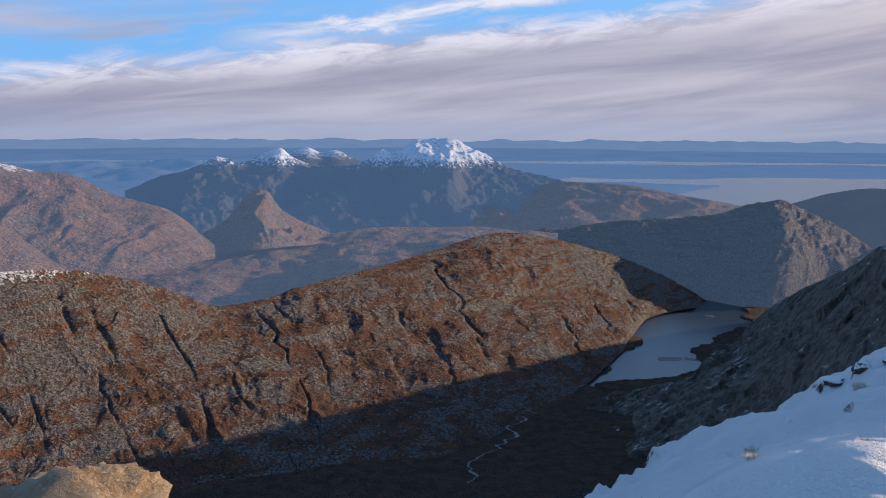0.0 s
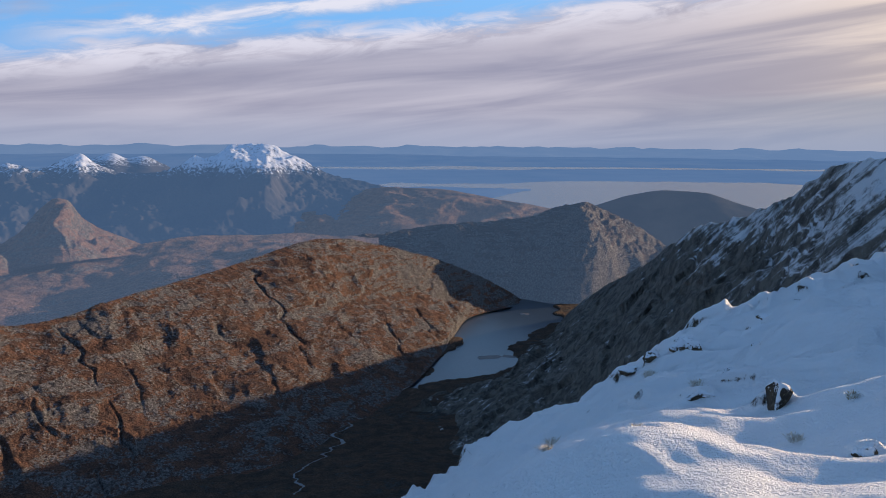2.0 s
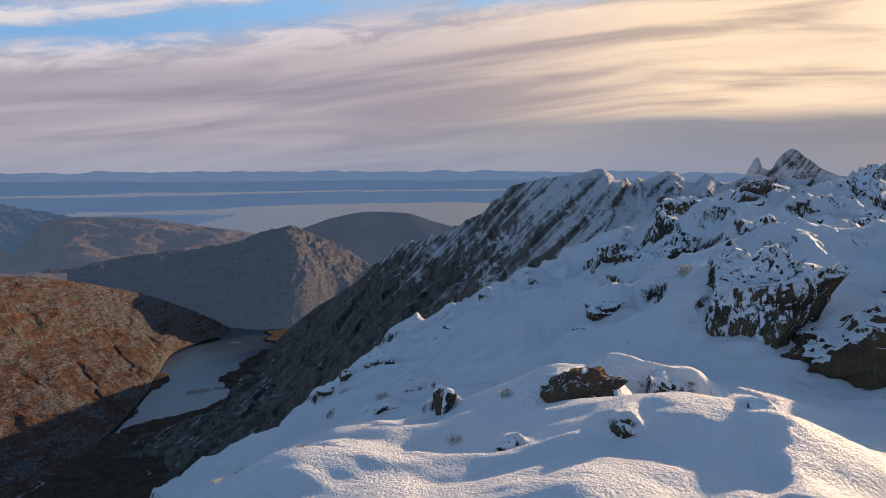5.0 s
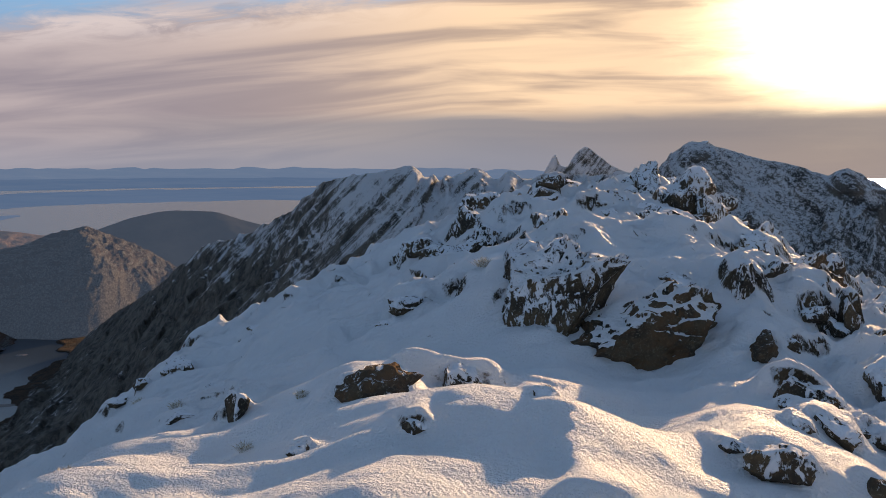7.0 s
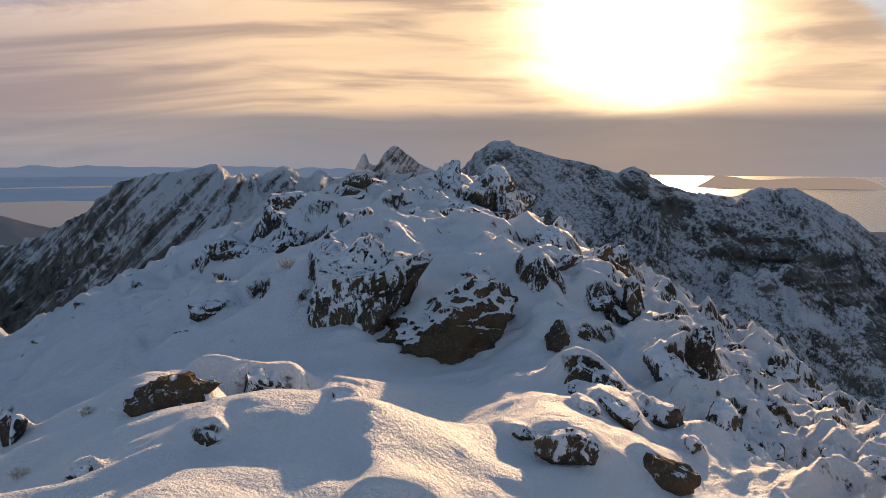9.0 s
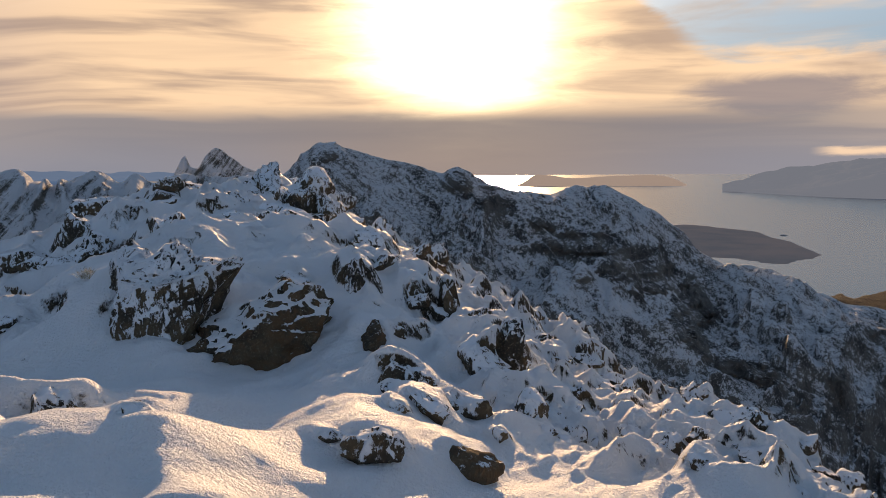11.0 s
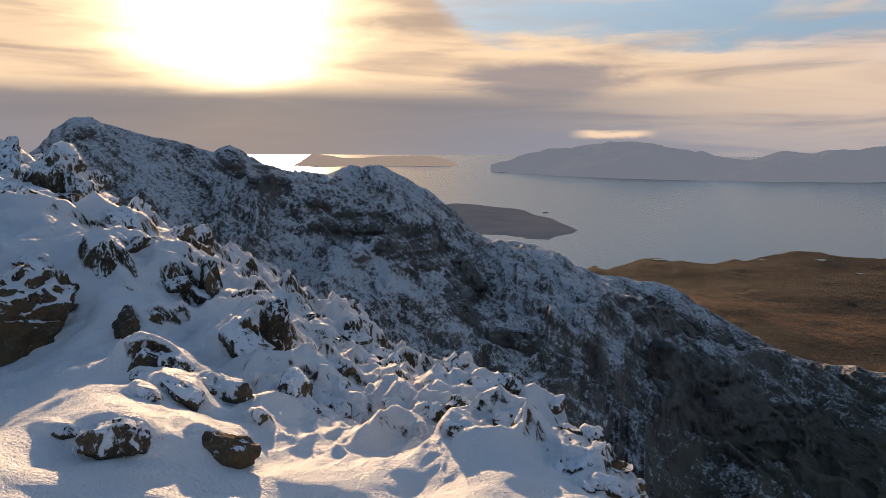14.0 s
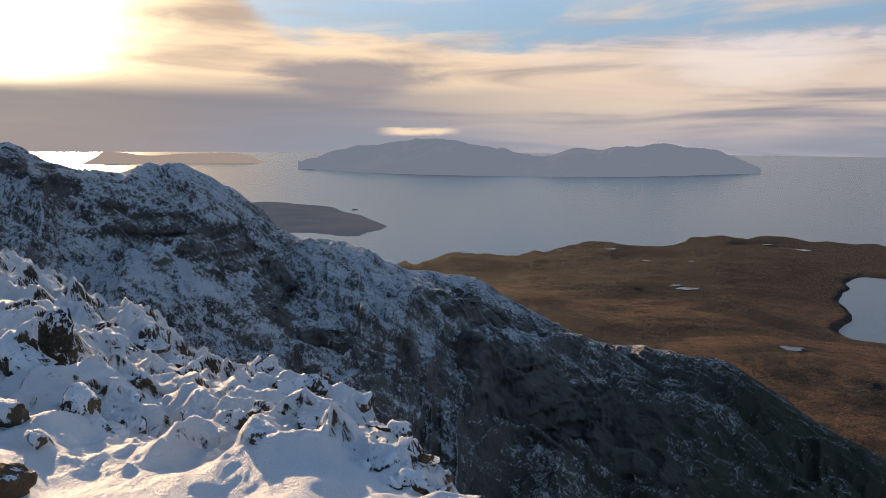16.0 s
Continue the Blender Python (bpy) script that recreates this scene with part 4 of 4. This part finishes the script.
def snow_cap(me, seed, thick=0.16):
    """The cushion of snow that lies on a rock's upper side."""
    bm = bmesh.new()
    bm.from_mesh(me)
    co = np.array([v.co for v in bm.verts])
    nz = np.array([v.normal.z for v in bm.verts])
    n = fbm(co[:, 0] * 2.2 + seed, co[:, 1] * 2.2, co[:, 2] * 2.2, 4, seed)
    lie = np.clip((co[:, 2] * 0.7 + nz * 0.5 - 0.42 + 0.28 * n) / 0.35, -0.5, 1)
    for v, w in zip(bm.verts, lie):
        v.co.z += thick * w - 0.02
        v.co.x *= 1 + 0.05 * w
        v.co.y *= 1 + 0.05 * w
    bm.verts.index_update()
    gone = [v for v in bm.verts if lie[v.index] < -0.25]
    bmesh.ops.delete(bm, geom=gone, context="VERTS")
    for _ in range(2):
        bmesh.ops.smooth_vert(bm, verts=bm.verts, factor=0.5, use_axis_x=True, use_axis_y=True, use_axis_z=True)
    out = bpy.data.meshes.new("snow_cap")
    bm.to_mesh(out)
    bm.free()
    out.materials.clear()
    out.materials.append(SNOW)
    CAPS[me.name] = out
    return me


ROCKS = [rock_mesh("rock", s, 4, 0.5, 1.7) for s in range(9)]
SMALL = [rock_mesh("rock", 60 + s, 3, 0.5, 1.7) for s in range(9)]


def rock(mesh, b, d, w, deep, h, sink=0.3, turn=0.0, lean=0.0, name="rock", label="", group="", z=None):
    x, y, gz = spot(b, d)
    ob = new(name, mesh)
    ob.matrix_basis = Matrix.Translation((x, y, (gz if z is None else EYE + z) + h * (1 - 2 * sink) / 1.0 * 0.5)) @ Euler((radians(lean), 0, radians(turn - b))).to_matrix().to_4x4() @ Matrix.Diagonal((w / 2, deep / 2, h / 2, 1))
    snow = CAPS.get(mesh.name)
    if snow:
        cap = new("snow_cap", snow)
        cap.parent = ob
        tagged(cap, "thick wind-packed snow cap")
    return tagged(ob, label, "rock", group)


BARE = [rock_mesh("rock", 20 + n, 4, 0.5, 1.7, BROWN) for n in range(5)]
GROUP = "rocks on the snowy ridge"
rock(snow_cap(rock_mesh("outcrop", 43, 6, 0.34, 2.6, square=0.6), 41, 0.03), 51.7, 8.5, 1.75, 1.35, 1.9, 0.38, 10, 0, "outcrop", "dark rime-streaked rock outcrop standing in the snow", z=-2.0)
rock(snow_cap(rock_mesh("boulder", 42, 6, 0.36, 2.0, BROWN, square=0.7), 42, 0.05), 60.0, 8.45, 1.85, 1.4, 1.4, 0.40, -8, 0, "boulder", "undercut brown boulder with a cap of snow", z=-2.05)
for i, (b, d, w, top) in enumerate([(59.0, 17.0, 1.25, -0.16), (60.9, 16.6, 1.5, -0.62), (62.7, 16.1, 0.95, -1.05), (57.4, 15.6, 0.9, -0.95)]):
    rock(rock_mesh("crest_tower", 50 + i, 5, 0.42, 2.8, square=0.75), b, d, w, w * 0.9, (top + 1.75) / 0.6, 0.4, 25 * i, 0, "crest_tower",
         "broken rime-covered rock tower on the snowy crest", "towers on the crest", z=-1.75)
for i, (b, d, w, h, z) in enumerate(DRIFTS[:-2]):
    bare = i in (0, 6, 11)
    mesh = BARE[i % 5] if bare else ROCKS[i % 9] if w > 0.3 else SMALL[i % 9]
    rr = random.Random(300 + i)
    big = 1.25 if d > 12 else 1.05
    rock(mesh, b, d, w * big, w * rr.uniform(0.75, 1.0), h * 1.67 * big, 0.43, rr.uniform(0, 360), rr.uniform(-14, 14), "rock",
         "bare brown rock face showing under drifted snow" if bare else "frosted grey-brown rock half buried in snow", GROUP, z=z)


# skerries beyond the flat island
SKERRY = rock_mesh("skerry", 8, 3, 0.5, 1.7, HAZY)
for b, d, w in ((90.9, 1120, 9.0), (92.8, 1090, 10.0)):
    ob = new("skerry", SKERRY)
    ob.matrix_basis = Matrix.Translation((d * math.sin(radians(b)), d * math.cos(radians(b)), SEA)) @ pose(0, 0, 0, 0, 0, -b) @ Matrix.Diagonal((w / 2, w / 4, 1.8, 1))
    tagged(ob, "small dark skerry in the sea", "skerry", "skerries off the island")
# a bare sunlit knob beyond the edge of the snow
knob = new("knob", rock_mesh("knob", 77, 6, 0.6, 1.9, TAN))
knob.matrix_basis = Matrix.Translation((-3.45, 5.6, -2.0)) @ Matrix.Diagonal((2.5, 1.6, 1.1, 1))
tagged(knob, "tan sunlit rock knob with frozen turf", "rock")
# the blade of rock on the mountain's summit
nub = new("summit_rock", ROCKS[4])
nub.matrix_basis = Matrix.Translation((112 * math.sin(radians(63.2)), 112 * math.cos(radians(63.2)), EYE + 1.9)) @ Matrix.Diagonal((0.9, 0.6, 0.75, 1))
tagged(nub, "small dark blade of rock on the mountain summit", "rock")


# frozen grass that sticks out of the snow
def make_straw():
    m, k = material("frozen_grass")
    p = ground_position(k)
    n = k.noise(p, 60.0, 3, 0.6)
    finish(k, k.mix(k.ramp(n, 0.35, 0.6), (0.30, 0.24, 0.13), (0.78, 0.78, 0.76)), 0.9)
    return m


STRAW = make_straw()


def tuft_mesh(seed):
    rr = random.Random(seed)
    bm = bmesh.new()
    for _ in range(150):
        a, q = rr.uniform(0, 6.283), rr.random() ** 0.7
        base = Vector((math.cos(a), math.sin(a), 0)) * q * 0.5
        tip = base * rr.uniform(1.3, 2.1) + Vector((rr.uniform(-0.3, 0.3), rr.uniform(-0.3, 0.3), rr.uniform(0.3, 0.95) * (1.1 - 0.5 * q)))
        w = Vector((-math.sin(a), math.cos(a), 0)) * rr.uniform(0.02, 0.045)
        mid = (base + tip) * 0.5 + Vector((0, 0, 0.1))
        v = [bm.verts.new(c) for c in (base - w - Vector((0, 0, 0.15)), base + w - Vector((0, 0, 0.15)), mid + w * 0.7, mid - w * 0.7, tip)]
        bm.faces.new((v[0], v[1], v[2], v[3]))
        bm.faces.new((v[3], v[2], v[4]))
    me = bpy.data.meshes.new("grass_tuft")
    bm.to_mesh(me)
    bm.free()
    me.materials.append(STRAW)
    return me


TUFTS = [tuft_mesh(n) for n in range(4)]
for i, (b, d, w) in enumerate([(19.6, 4.1, 0.13), (24.8, 12.2, 0.34), (29.7, 6.5, 0.2), (33, 9.2, 0.4), (36, 9.6, 0.35), (22, 6.2, 0.16), (27, 8.4, 0.24), (31, 4.6, 0.14), (38, 12.2, 0.45), (40, 11.2, 0.4),
                               (45, 12.5, 0.5), (17, 8.2, 0.25), (35, 5.3, 0.14), (15, 5.6, 0.15), (48, 9.5, 0.3)]):
    x, y, z = spot(b, d)
    ob = new("grass_tuft", TUFTS[i % 4])
    ob.matrix_basis = Matrix.Translation((x, y, z)) @ pose(0, 0, 0, 0, 0, 67 * i) @ Matrix.Diagonal((w * 0.6, w * 0.6, w * 0.42, 1))
    tagged(ob, "frosted straw-coloured grass tuft poking through snow", "grass", "grass tufts in the snow")

# islets in the loch
ISLET = rock_mesh("islet", 6, 4, 0.6, 1.9, STRI)
for b, d, w, turn in ((15.7, 336, 10.0, 20), (17.2, 338, 6.0, -10), (18.2, 424, 5.0, 10)):
    ob = new("islet", ISLET)
    x, y = d * math.sin(radians(b)), d * math.cos(radians(b))
    ob.matrix_basis = Matrix.Translation((x, y, LOCH)) @ pose(0, 0, 0, 0, 0, turn) @ Matrix.Diagonal((w * 0.55, w * 0.3, 0.8, 1))
    tagged(ob, "small dark heathery islet in the loch", "islet", "islets in the loch")

# bright pools on the moor
WET = make_water("pool_water", (0.03, 0.04, 0.05), 0.2, 0.1, 2.0)


def pool_mesh(seed):
    rr = random.Random(seed)
    bm = bmesh.new()
    ring = [1 + 0.35 * rr.uniform(-1, 1) for _ in range(18)]
    top = [bm.verts.new((q * math.cos(6.2832 * i / 18), q * math.sin(6.2832 * i / 18), 0)) for i, q in enumerate(ring)]
    low = [bm.verts.new((v.co.x * 1.05, v.co.y * 1.05, -0.6)) for v in top]
    bm.faces.new(top)
    for i in range(18):
        bm.faces.new((top[i - 1], low[i - 1], low[i], top[i]))
    me = bpy.data.meshes.new("pool")
    bm.to_mesh(me)
    bm.free()
    me.materials.append(WET)
    return me


for i, (b, d, w) in enumerate([(115.5, 505, 8.0), (114.8, 512, 5.0), (122, 372, 7.0), (100.5, 640, 6.0), (104, 655, 4.0), (110.5, 690, 6.0), (112.8, 640, 4.0), (120.2, 790, 9.0), (122.5, 770, 12.0), (115.8, 640, 4.0), (107, 690, 4.0)]):
    x, y = d * math.sin(radians(b)), d * math.cos(radians(b))
    z = float(moor_height(np.array([x]), np.array([y]))[0])
    ob = new("pool", pool_mesh(i))
    ob.matrix_basis = Matrix.Translation((x, y, z + 0.12)) @ pose(0, 0, 0, 0, 0, 20 - b) @ Matrix.Diagonal((w * 0.75, w * 0.5, 1, 1))
    tagged(ob, "bright shallow pool on the brown moor", "pool", "pools on the moor")
